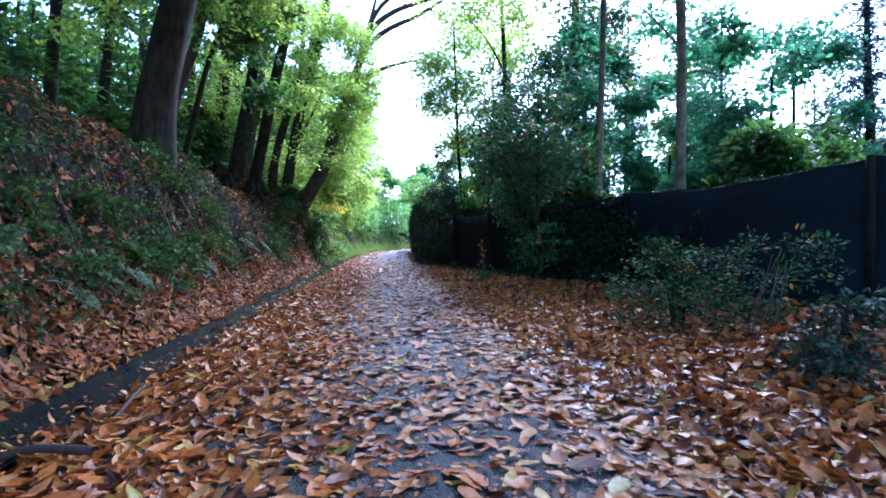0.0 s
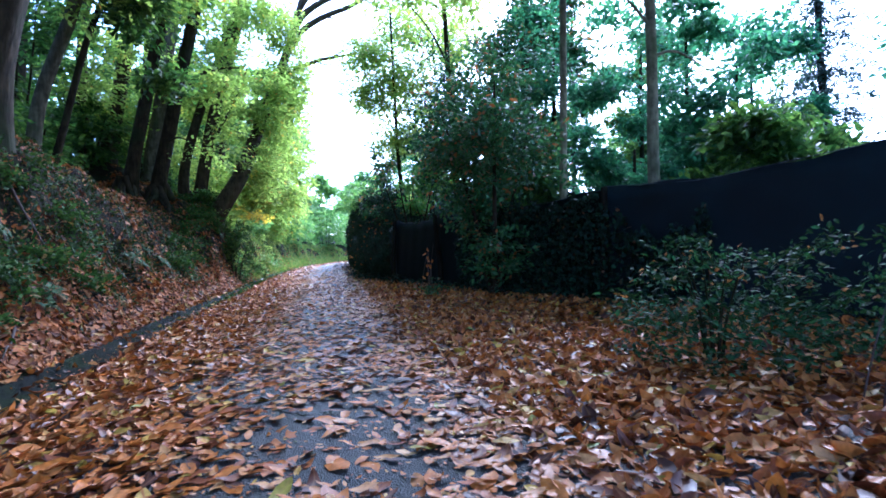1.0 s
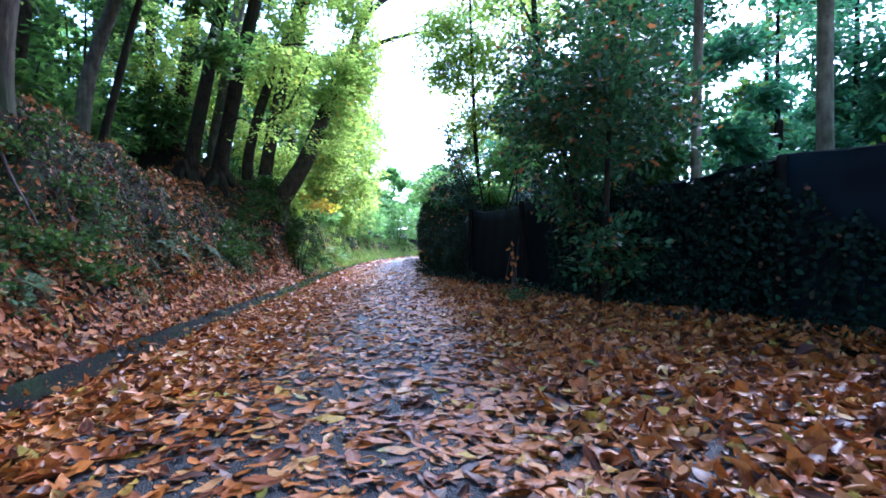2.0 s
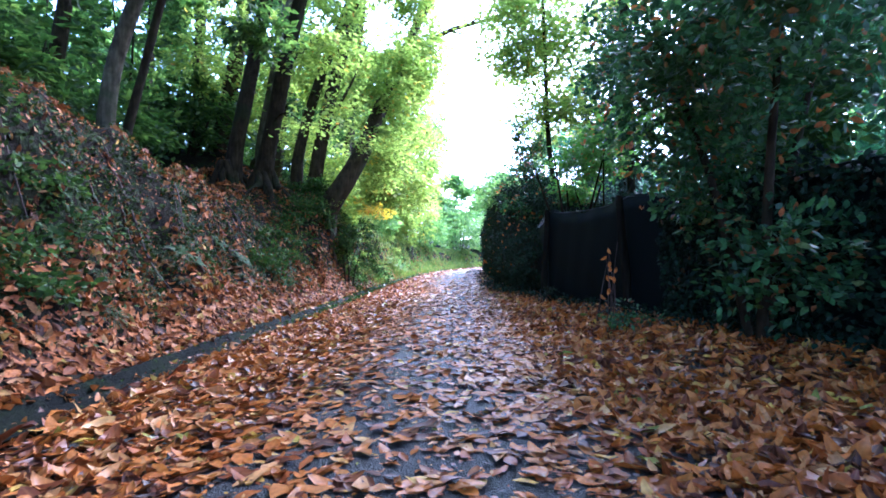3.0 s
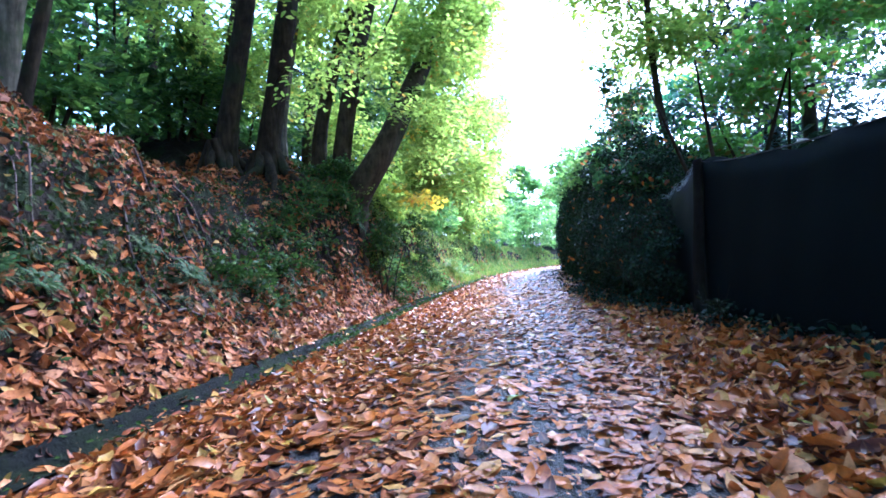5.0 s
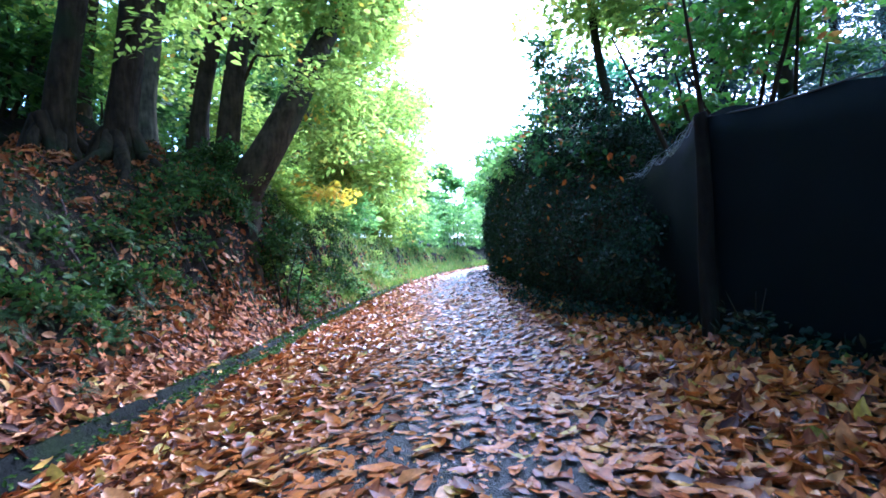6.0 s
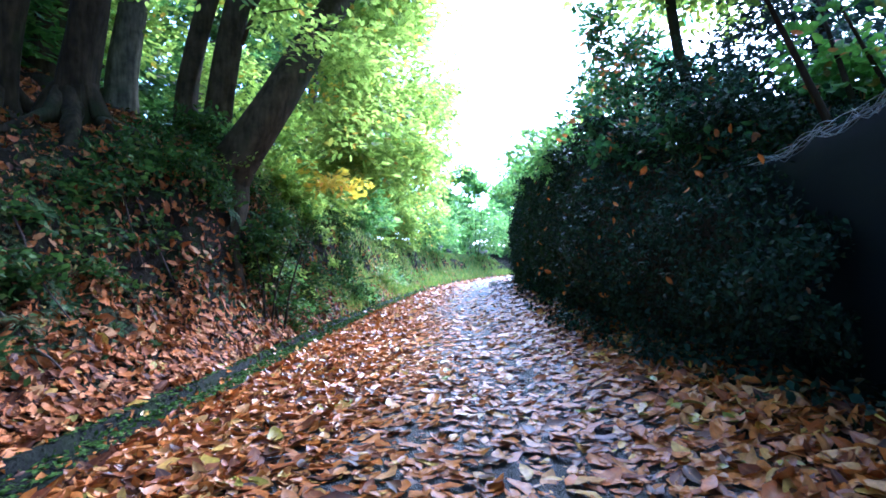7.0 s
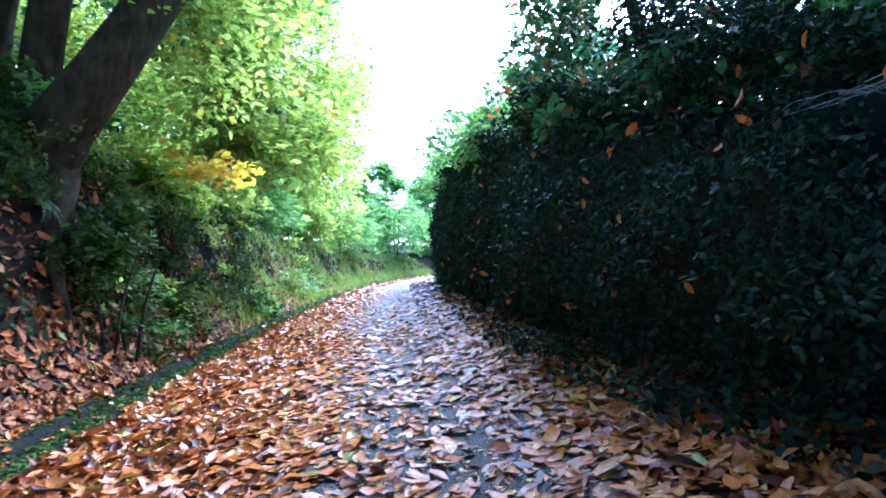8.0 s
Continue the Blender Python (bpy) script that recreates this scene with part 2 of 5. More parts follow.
bank_near = line((-20, 1.0), (15.5, 1.0), (18.2, 1.0), (19.2, 2.1), (19.8, 2.65), (20.4, 2.55), (21.4, 1.5), (24, 1.25), (28, 1.15), (120, 1.1))
bank_profile = ((-99, 0), (0.48, 0), (0.7, 0.11), (1.0, 0.38), (1.3, 0.7), (1.55, 1.04), (1.7, 1.42), (1.85, 1.95), (2.0, 2.3), (2.3, 2.5), (3.0, 2.75), (4.2, 3.05), (6.8, 3.8), (13, 6.0), (40, 13), (600, 40))


def ripple(x, y, f, seed):
    """Cheap smooth noise, about -1 to 1."""
    a = np.sin(x * f * 1.3 + seed) * np.cos(y * f * 0.9 + 1.7 * seed)
    b = np.sin(x * f * 2.9 + y * f * 2.1 + 3.1 * seed) * 0.5
    c = np.cos(x * f * 5.3 - y * f * 4.7 + 0.7 * seed) * 0.25
    return (a + b + c) / 1.3


def land(x, y):
    x, y = np.asarray(x, float), np.asarray(y, float)
    u = gutter_x(y) - x
    v = x - right_x(y)
    z = road_z(y) - 0.05 * np.clip(1.8 + u, 0, 1.8) + 0.0
    z = z - 0.075 * np.clip((u + 0.02) / 0.06, 0, 1) * np.clip((0.47 - u) / 0.05, 0, 1)
    xs, zs = zip(*bank_profile)
    uu = np.where((u > 0.48) & (u < 8), 0.48 + (u - 0.48) * (1 + (bank_near(y) - 1) * np.clip((8 - u) / 5.0, 0, 1)), u)
    uu = uu + np.clip((u - 0.8) / 0.4, 0, 1) * (0.14 * ripple(y * 0 + 0.4, y, 0.9, 2.2) + 0.07 * ripple(x * 0.5, y, 3.1, 5.0))
    up = sum(np.interp(uu + d, xs, zs) for d in (-0.06, 0, 0.06)) / 3 * bank_k(y)
    rough = np.clip((u - 0.5) / 1.0, 0, 1)
    z = z + up + rough * (0.15 * ripple(x, y, 1.7, 1.0) + 0.10 * ripple(x, y, 5.0, 2.0) + 0.05 * ripple(x, y, 11.0, 3.0))
    z = z + 0.16 * np.clip((v + 1.3) / 1.1, 0, 1) + 0.02 * ripple(x, y, 2.5, 4.0) * np.clip((v + 2.0) / 1.0, 0, 1)
    z = z + 0.42 * np.exp(-(((x - 2.7) / 0.45) ** 2 + ((y - 3.8) / 0.42) ** 2))
    return z


def land_normal(x, y, d=0.06):
    gx = (land(x + d, y) - land(x - d, y)) / (2 * d)
    gy = (land(x, y + d) - land(x, y - d)) / (2 * d)
    n = np.stack([-gx, -gy, np.ones_like(gx)], -1)
    return n / np.linalg.norm(n, axis=-1, keepdims=True)


# ---- mesh helpers ----
def mesh_of(name, verts, polys, material, smooth=True, rib=None):
    """A mesh from an array of places and a list of index arrays, each of one polygon size."""
    me = bpy.data.meshes.new(name)
    verts = np.ascontiguousarray(verts, np.float32).reshape(-1, 3)
    loops = np.concatenate([p.reshape(-1) for p in polys]).astype(np.int32)
    totals = np.concatenate([np.full(len(p), p.shape[1], np.int32) for p in polys])
    starts = np.concatenate([[0], np.cumsum(totals)[:-1]]).astype(np.int32)
    me.vertices.add(len(verts))
    me.vertices.foreach_set("co", verts.reshape(-1))
    me.loops.add(len(loops))
    me.loops.foreach_set("vertex_index", loops)
    me.polygons.add(len(totals))
    me.polygons.foreach_set("loop_start", starts)
    me.polygons.foreach_set("loop_total", totals)
    me.polygons.foreach_set("use_smooth", np.full(len(totals), smooth))
    if rib is not None:
        me.attributes.new("rib", "FLOAT", "POINT").data.foreach_set("value", np.ascontiguousarray(rib, np.float32))
    me.materials.append(material)
    me.update(calc_edges=True)
    return me


def part(name, me, parent=None, label=""):
    ob = new(name, me)
    if parent is not None:
        ob.parent = parent
    return tagged(ob, label)


def empty(name, at, label, category, group="", kind=""):
    ob = new(name)
    ob.location = at
    ob.empty_display_size = 0.2
    return tagged(ob, label, category, group, kind)


def grid_mesh(name, P, material):
    """P: rows x columns x 3."""
    r, c = P.shape[:2]
    i = np.arange(r * c).reshape(r, c)
    q = np.stack([i[:-1, :-1], i[:-1, 1:], i[1:, 1:], i[1:, :-1]], -1).reshape(-1, 4)
    return mesh_of(name, P.reshape(-1, 3), [q], material)


def spline(points, n):
    """Catmull-Rom through rows of numbers."""
    p = np.asarray(points, float)
    p = np.vstack([2 * p[0] - p[1], p, 2 * p[-1] - p[-2]])
    out = []
    for s in np.linspace(0, len(p) - 3 - 1e-6, n):
        k, t = int(s), s - int(s)
        a, b, c, d = p[k:k + 4]
        out.append(0.5 * (2 * b + (c - a) * t + (2 * a - 5 * b + 4 * c - d) * t * t + (3 * b - a - 3 * c + d) * t ** 3))
    return np.array(out)


def tube(points, n=16, seg=10, wobble=0.05, flare=0.0, seed=0.0):
    """A tapered limb through (x, y, z, radius) points: verts and quads."""
    S = spline(points, n)
    P, R = S[:, :3], np.maximum(S[:, 3], 0.002)
    T = np.gradient(P, axis=0)
    T /= np.linalg.norm(T, axis=1, keepdims=True)
    side = np.cross(T, np.array([0.31, 0.94, 0.12]))
    side /= np.linalg.norm(side, axis=1, keepdims=True)
    other = np.cross(T, side)
    a = np.linspace(0, 2 * np.pi, seg, endpoint=False)
    rr = R[:, None] * (1 + wobble * np.sin(3 * a[None] + seed + 2.1 * P[:, 2:3]) + wobble * 0.7 * np.sin(5 * a[None] - 1.3 * P[:, 2:3] + 2 * seed))
    if flare > 0:
        h = P[:, 2:3] - P[0, 2]
        rr = rr * (1 + flare * np.exp(-h / (1.5 * R[0])) * (1 + 0.55 * np.sin(5 * a[None] + seed)))
    V = P[:, None] + rr[..., None] * (np.cos(a)[None, :, None] * side[:, None] + np.sin(a)[None, :, None] * other[:, None])
    i = np.arange(n * seg).reshape(n, seg)
    j = np.roll(i, -1, 1)
    Q = np.stack([i[:-1], j[:-1], j[1:], i[1:]], -1).reshape(-1, 4)
    V = V.reshape(-1, 3)
    cap = len(V)
    V = np.vstack([V, P[-1:] + T[-1:] * R[-1]])
    tri = np.stack([i[-1], j[-1], np.full(seg, cap)], -1)
    return V, Q, tri


def joined(tubes):
    V, Q, T, off = [], [], [], 0
    for v, q, t in tubes:
        V.append(v), Q.append(q + off), T.append(t + off)
        off += len(v)
    return np.vstack(V), [np.vstack(Q), np.vstack(T)]


def tube_mesh(name, tubes, material):
    V, polys = joined(tubes)
    return mesh_of(name, V, polys, material)


def unit(v):
    return v / np.maximum(np.linalg.norm(v, axis=-1, keepdims=True), 1e-9)


def blades(centre, along, normal, length, width, fold, curl, full=2):
    """Leaf blades as arrays: places, tip directions, face normals, sizes. full: 2 eight corners with a midrib, 1 six corners, 0 four."""
    along = unit(along)
    side = unit(np.cross(normal, along))
    up = np.cross(along, side)
    L, W, F, C = (np.broadcast_to(np.asarray(a, float), (len(centre),)) for a in (length, width, fold, curl))
    if full == 3:
        st, hw = np.array([0.14, 0.38, 0.64, 0.86]) - 0.5, np.array([0.28, 0.5, 0.42, 0.2])
        s = np.concatenate([[-0.5], st, st, st + 0.02, [0.5]])
        w = np.concatenate([[0], 0 * hw, -hw, hw, [0]])
        rib = np.concatenate([np.ones(5), np.zeros(8), [1.0]])
        tris = np.array([[0, 9, 1], [0, 1, 5], [4, 12, 13], [8, 4, 13]])
        quads = np.array([[k, k + 8, k + 9, k + 1] for k in (1, 2, 3)] + [[k + 4, k, k + 1, k + 5] for k in (1, 2, 3)])
    elif full == 2:
        s = np.array([-0.5, -0.17, -0.17, -0.17, 0.2, 0.2, 0.2, 0.5])
        w = np.array([0, 0, -0.5, 0.5, 0, -0.42, 0.42, 0])
        rib = np.array([1, 1, 0, 0, 1, 0, 0, 1], float)
        tris = np.array([[0, 3, 1], [0, 1, 2], [4, 6, 7], [5, 4, 7]])
        quads = np.array([[1, 3, 6, 4], [2, 1, 4, 5]])
    elif full == 0:
        s = np.array([-0.5, 0.05, 0.05, 0.5])
        w = np.array([0, -0.5, 0.5, 0])
        rib = np.array([0.6, 0, 0, 0.6])
        tris = np.array([[0, 2, 3], [0, 3, 1]])
        quads = np.zeros((0, 4), int)
    else:
        s = np.array([-0.5, -0.12, -0.12, 0.25, 0.25, 0.5])
        w = np.array([0, -0.5, 0.5, -0.36, 0.36, 0])
        rib = np.array([0.6, 0, 0, 0, 0, 0.6])
        tris = np.array([[0, 2, 1], [3, 4, 5]])
        quads = np.array([[1, 2, 4, 3]])
    k = len(s)
    V = centre[:, None] + along[:, None] * (s[None, :, None] * L[:, None, None]) + side[:, None] * (w[None, :, None] * W[:, None, None])
    V = V + up[:, None] * ((np.abs(w)[None] * W[:, None] * F[:, None] + (4 * s * s - 0.35)[None] * L[:, None] * C[:, None])[..., None])
    if full == 3:
        wave = 0.10 * np.sin(9 * s[None] + np.arange(len(centre))[:, None] * 2.399) * np.abs(w)[None] * 2 * W[:, None]
        bend = 0.12 * np.sin(np.arange(len(centre)) * 1.7)[:, None] * (4 * s * s)[None] * L[:, None]
        V = V + up[:, None] * wave[..., None] + side[:, None] * bend[..., None]
    off = (np.arange(len(centre)) * k)[:, None, None]
    return V.reshape(-1, 3), [(tris[None] + off).reshape(-1, 3), (quads[None] + off).reshape(-1, 4)], np.tile(rib, len(centre))


def sprays(blobs, per, leaf, spread=0.5, flat=0.95, droop=0.25, surface=0.35, wide=0.5, leaves=18):
    """Leaves in flat sprays within ellipsoids (x, y, z, rx, ry, rz, weight)."""
    C, A, N = [], [], []
    for x, y, z, rx, ry, rz, weight in blobs:
        n = max(1, int(per * weight))
        d = unit(rng.normal(size=(n, 3)))
        r = rng.random((n, 1)) ** surface
        c = d * r * np.array([rx, ry, rz])
        out = unit(c * np.array([1, 1, 0.3]) + rng.normal(size=(n, 3)) * np.array([0.3, 0.3, 0.1]))
        out[:, 2] -= droop
        out = unit(out)
        up = unit(np.array([0, 0, 1.0]) * flat + rng.normal(size=(n, 3)) * 0.35)
        side = unit(np.cross(up, out))
        k = leaves
        s = rng.uniform(-1, 1, (n, k, 1)) * spread
        w = rng.uniform(-1, 1, (n, k, 1)) * spread * 0.6
        lift = rng.normal(size=(n, k, 1)) * spread * 0.12
        p = np.array([x, y, z]) + c[:, None] + out[:, None] * s + side[:, None] * w + up[:, None] * lift
        a = out[:, None] * 0.8 + side[:, None] * np.sign(w) * 0.7 + rng.normal(size=(n, k, 3)) * 0.3
        nn = up[:, None] + rng.normal(size=(n, k, 3)) * (1.15 - flat)
        C.append(p.reshape(-1, 3)), A.append(a.reshape(-1, 3)), N.append(nn.reshape(-1, 3))
    C, A, N = np.vstack(C), np.vstack(A), unit(np.vstack(N))
    L = leaf * rng.uniform(0.7, 1.3, len(C))
    return C, A, N, L, L * wide


def foliage_mesh(name, material, cloud, full=1):
    C, A, N, L, W = cloud
    n = len(C)
    V, polys, rib = blades(C, A, N, L, W, rng.uniform(-0.1, 0.4, n), rng.uniform(-0.15, 0.1, n), full)
    return mesh_of(name, V, polys, material, smooth=False, rib=rib)


# ---- ground, lane and gutter ----
ys = np.concatenate([np.arange(-30, -2, 2.0), np.arange(-2, 24, 0.14), np.arange(24, 45, 0.4), np.arange(45, 120, 3.0), [140, 180, 260, 400, 600]])
us = np.concatenate([[-600, -300, -150, -80, -45, -30, -22, -16], np.arange(-12, -5, 0.5), np.arange(-5, -0.6, 0.16), np.arange(-0.6, 2.8, 0.05), np.arange(2.8, 7, 0.25), [8, 9.5, 11, 13, 16, 20, 26, 35, 50, 80, 150, 300, 600]])[::-1]
Y, U = np.meshgrid(ys, us, indexing="ij")
X = gutter_x(Y) - U
under = ((U < -0.04) & (X < right_x(Y) - 0.75)) * 0.03
tagged(part("ground", grid_mesh("ground", np.stack([X, Y, land(X, Y) - under], -1), SOIL)), "dark earth bank and verges with moss and rotting leaves", "ground", kind="structure")
yr = np.concatenate([np.arange(-12, 24, 0.16), np.arange(24, 110, 0.6)])
cols = np.linspace(0, 1, 30)
YR, CR = np.meshgrid(yr, cols, indexing="ij")
XR = (gutter_x(YR) + 0.03) * (1 - CR) + (right_x(YR) - 0.7) * CR
ZR = land(XR, YR) + 0.004 - 0.05 * ((CR == 0) | (CR == 1)) + 0.006 * ripple(XR, YR, 3.0, 6.0)
tagged(part("road", grid_mesh("road", np.stack([XR, YR, ZR], -1), ASPHALT)), "narrow lane of dark wet asphalt under fallen leaves", "road", kind="structure")

gy = np.arange(-6, 33, 0.3)
prof = np.array([(0.0, 0.015), (0.03, 0.02), (0.06, -0.05), (0.12, -0.062), (0.26, -0.06), (0.40, -0.045), (0.43, 0.02), (0.47, 0.03), (0.51, 0.01), (0.52, -0.1)])
GP = np.zeros((len(gy), len(prof), 3))
base = road_z(gy) - 0.09
for k, (du, dz) in enumerate(prof):
    GP[:, k] = np.stack([gutter_x(gy) - du + 0.02 * ripple(gy, gy * 0, 2.0, k * 0.3), gy, base + dz + 0.008 * ripple(gy, gy * 0 + k, 4.0, 3.0)], -1)
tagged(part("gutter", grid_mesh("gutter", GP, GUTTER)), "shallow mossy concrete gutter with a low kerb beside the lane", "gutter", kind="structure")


# ---- trees ----
def tree(name, trunk, limbs, material, label, crowns=(), group="", seg=20, flare=0.3, category="tree", full=1):
    """trunk and limbs: rows of (x, y, z, radius); crowns: (material, cloud) pairs."""
    top = empty(name, (0, 0, 0), label, category, group)
    part("trunk", tube_mesh("trunk", [tube(trunk, 26, seg, 0.05, flare, trunk[0][0] * 3.1)], material), top)
    for k, limb in enumerate(limbs):
        part("limb", tube_mesh("limb", [tube(limb, 12, 8, 0.05, 0.0, k)], material), top)
    for mat, cloud in crowns:
        part("crown", foliage_mesh("crown", mat, cloud, full), top)
    return top


def ground_at(x, y, sink=0.12):
    return float(land(x, y)) - sink


def straight(x, y, top, lean, r0, r1, sink=0.4):
    """Trunk points from the ground to a height, leaning by (dx, dy)."""
    z = ground_at(x, y, sink + 1.3 * r0)
    b1, b2 = 0.5 * r0 * math.sin(7 * x + y), 0.6 * r0 * math.sin(5 * x - 2 * y)
    return [(x, y, z, r0), (x + 0.06 * lean[0] + b1 * 0.4, y, z + 0.1 * (top - z), r0 * 0.93), (x + 0.15 * lean[0] + b1, y + 0.15 * lean[1], z + 0.22 * (top - z), r0 * 0.84),
            (x + 0.34 * lean[0] + b2, y + 0.3 * lean[1], z + 0.4 * (top - z), r0 * 0.75), (x + 0.55 * lean[0], y + 0.5 * lean[1], z + 0.58 * (top - z), (r0 + r1) / 2), (x + lean[0], y + lean[1], top, r1)]


def scattered(x, y, z, spread, height, n, size=(0.22, 0.42)):
    """Blobs of a crown scattered round a centre."""
    out = []
    for _ in range(n):
        d = unit(rng.normal(size=3)) * rng.random() ** 0.4
        s = spread * rng.uniform(*size)
        out.append((x + d[0] * spread, y + d[1] * spread, z + d[2] * height, s, s, s * 0.6, 1.0))
    return out


def canopy(x, y, z, spread, height, n, per, leaf, spray=0.4):
    return sprays(scattered(x, y, z, spread, height, n), per, leaf, spray, 0.55, 0.3, 0.45)


# trunks on the bank, with leafy sprays hanging over the edge
def bent(x, y, rows, r0, sink=0.45):
    """Trunk points from the ground through (dx, dy, height above the foot, share of the radius)."""
    z = ground_at(x, y, sink)
    return [(x, y, z, r0)] + [(x + dx, y + dy, z + sink + h, r0 * k) for dx, dy, h, k in rows]


# the high WOODS clumps are an unseen roof, added to shade lane and bank
tree("beech_tree", bent(-5.3, 9.7, [(0.12, 0.0, 0.7, 0.95), (0.36, 0.05, 1.9, 0.86), (0.68, 0.1, 3.4, 0.8), (1.15, 0.3, 6.0, 0.7), (1.8, 0.6, 10.0, 0.5)], 0.35, 0.7),
     [[(-4.2, 9.2, 6.6, 0.12), (-3.5, 9.8, 8.0, 0.08), (-2.2, 10.6, 8.8, 0.03)]], DARK_BARK,
     "massive dark beech trunk rooted on the leafy bank", [(CANOPY, sprays([(-5.6, 12.4, 6.6, 1.3, 1.6, 1.0, 1), (-7.4, 11.5, 6.5, 1.6, 1.6, 1.3, 1.2), (-4.5, 13.2, 7.3, 0.9, 1.2, 0.6, 0.7), (-5.0, 15.0, 8.0, 1.0, 1.2, 0.7, 0.7)], 80, 0.14)),
                                                             (WOODS, sprays(scattered(-4.0, 7.0, 11.0, 4.0, 1.0, 18) + scattered(-3.0, 13.0, 11.2, 3.2, 0.9, 14) + scattered(-1.0, 3.5, 10.8, 5.0, 0.9, 22) + scattered(-0.8, 10.0, 11.6, 4.0, 0.8, 18) + [(-3.0, 17.0, 11.6, 1.8, 1.6, 0.7, 1.0), (-2.4, 19.5, 11.8, 1.4, 1.2, 0.6, 0.7)], 30, 0.24))], "trees on the bank", flare=0.55)
tree("beech_tree", bent(-7.12, 18.2, [(0.05, 0, 0.5, 0.9), (0.24, 0, 1.6, 0.8), (0.56, 0, 3.2, 0.76), (0.95, 0.1, 5.5, 0.68), (1.5, 0.2, 10, 0.5)], 0.22), [], DARK_BARK, "thick dark trunk standing on the bank", [(CANOPY, sprays([(-8.4, 18.6, 6.4, 1.0, 1.0, 0.9, 0.8), (-7.6, 19.4, 7.8, 1.2, 0.8, 0.7, 0.7)], 80, 0.14))], "trees on the bank")
tree("beech_tree", bent(-8.75, 20.3, [(0.1, 0, 0.6, 0.9), (0.3, 0, 1.8, 0.8), (0.6, 0, 3.6, 0.75), (1.2, 0.2, 10, 0.5)], 0.28), [], BEECH_BARK, "dark trunk half hidden behind the thicker one", [(CANOPY, sprays([(-8.6, 20.6, 6.2, 1.2, 1.0, 0.9, 1)], 80, 0.14))], "trees on the bank")
tree("beech_tree", bent(-6.5, 18.6, [(0.04, 0, 0.5, 0.92), (0.16, 0, 1.2, 0.84), (0.42, -0.05, 2.4, 0.8), (0.82, -0.1, 4.2, 0.74), (1.3, 0.0, 6.5, 0.66), (1.8, 0.2, 10.5, 0.45)], 0.235), [[(-6.2, 18.5, 4.6, 0.03), (-5.6, 17.9, 4.6, 0.02), (-4.8, 17.2, 4.1, 0.008)], [(-5.8, 18.6, 6.2, 0.07), (-5.2, 19.2, 7.0, 0.05), (-4.4, 20.0, 7.4, 0.02)]], DARK_BARK, "thick upright trunk with flared mossy roots on the bank",
     [(CANOPY, sprays([(-4.7, 18.0, 6.0, 0.8, 0.9, 0.5, 0.55), (-6.6, 20.9, 7.0, 1.3, 0.8, 1.0, 1), (-5.3, 17.0, 8.3, 1.1, 1.2, 0.6, 0.6)], 90, 0.14)), (CANOPY, sprays([(-4.6, 17.3, 4.1, 0.7, 0.5, 0.25, 0.22), (-4.5, 18.6, 4.9, 0.6, 0.7, 0.3, 0.3)], 60, 0.12))], "trees on the bank")
tree("beech_tree", bent(-7.5, 20.5, [(0.03, 0, 0.6, 0.9), (0.14, 0.05, 1.6, 0.82), (0.42, 0.1, 3.4, 0.76), (0.9, 0.2, 6.5, 0.6), (1.2, 0.3, 10, 0.45)], 0.25), [], PALE_BARK, "pale grey trunk standing close behind the thick one", [(CANOPY, sprays([(-7.2, 21.5, 7.2, 1.3, 1.0, 0.9, 1), (-8.3, 21.0, 5.6, 1.2, 1.0, 0.8, 1)], 80, 0.145))], "trees on the bank")
tree("beech_tree", bent(-6.46, 20.7, [(-0.06, 0, 0.5, 0.9), (0.0, 0, 1.2, 0.8), (0.2, 0.1, 2.2, 0.76), (0.72, 0.2, 3.9, 0.7), (1.45, 0.5, 6.2, 0.6), (2.2, 0.8, 9.5, 0.4)], 0.195), [], BEECH_BARK, "slender curved trunk of a cluster growing on the bank edge", [(CANOPY, sprays([(-5.9, 22.3, 6.6, 1.1, 1.0, 0.8, 1), (-7.2, 23.0, 5.0, 1.0, 1.0, 1.0, 1)], 80, 0.145))], "trees on the bank")
tree("beech_tree", bent(-6.02, 20.65, [(0.04, 0, 0.5, 0.92), (0.14, 0, 1.3, 0.84), (0.36, 0.1, 2.6, 0.8), (0.72, 0.3, 4.4, 0.72), (1.2, 0.6, 6.5, 0.6), (1.8, 0.8, 9.5, 0.4)], 0.235), [[(-5.5, 20.9, 5.4, 0.05), (-5.0, 21.2, 6.6, 0.035), (-4.6, 21.6, 8.0, 0.015)], [(-5.6, 20.75, 4.75, 0.035), (-5.2, 20.4, 5.0, 0.026), (-4.8, 20.0, 4.8, 0.018), (-4.2, 19.7, 4.65, 0.007)]], BEECH_BARK, "mossy trunk of a cluster growing on the bank edge", [(CANOPY, sprays([(-5.2, 23.0, 7.6, 1.1, 1.2, 0.8, 1), (-6.2, 24.0, 4.2, 1.0, 1.0, 1.0, 1)], 80, 0.145))], "trees on the bank")
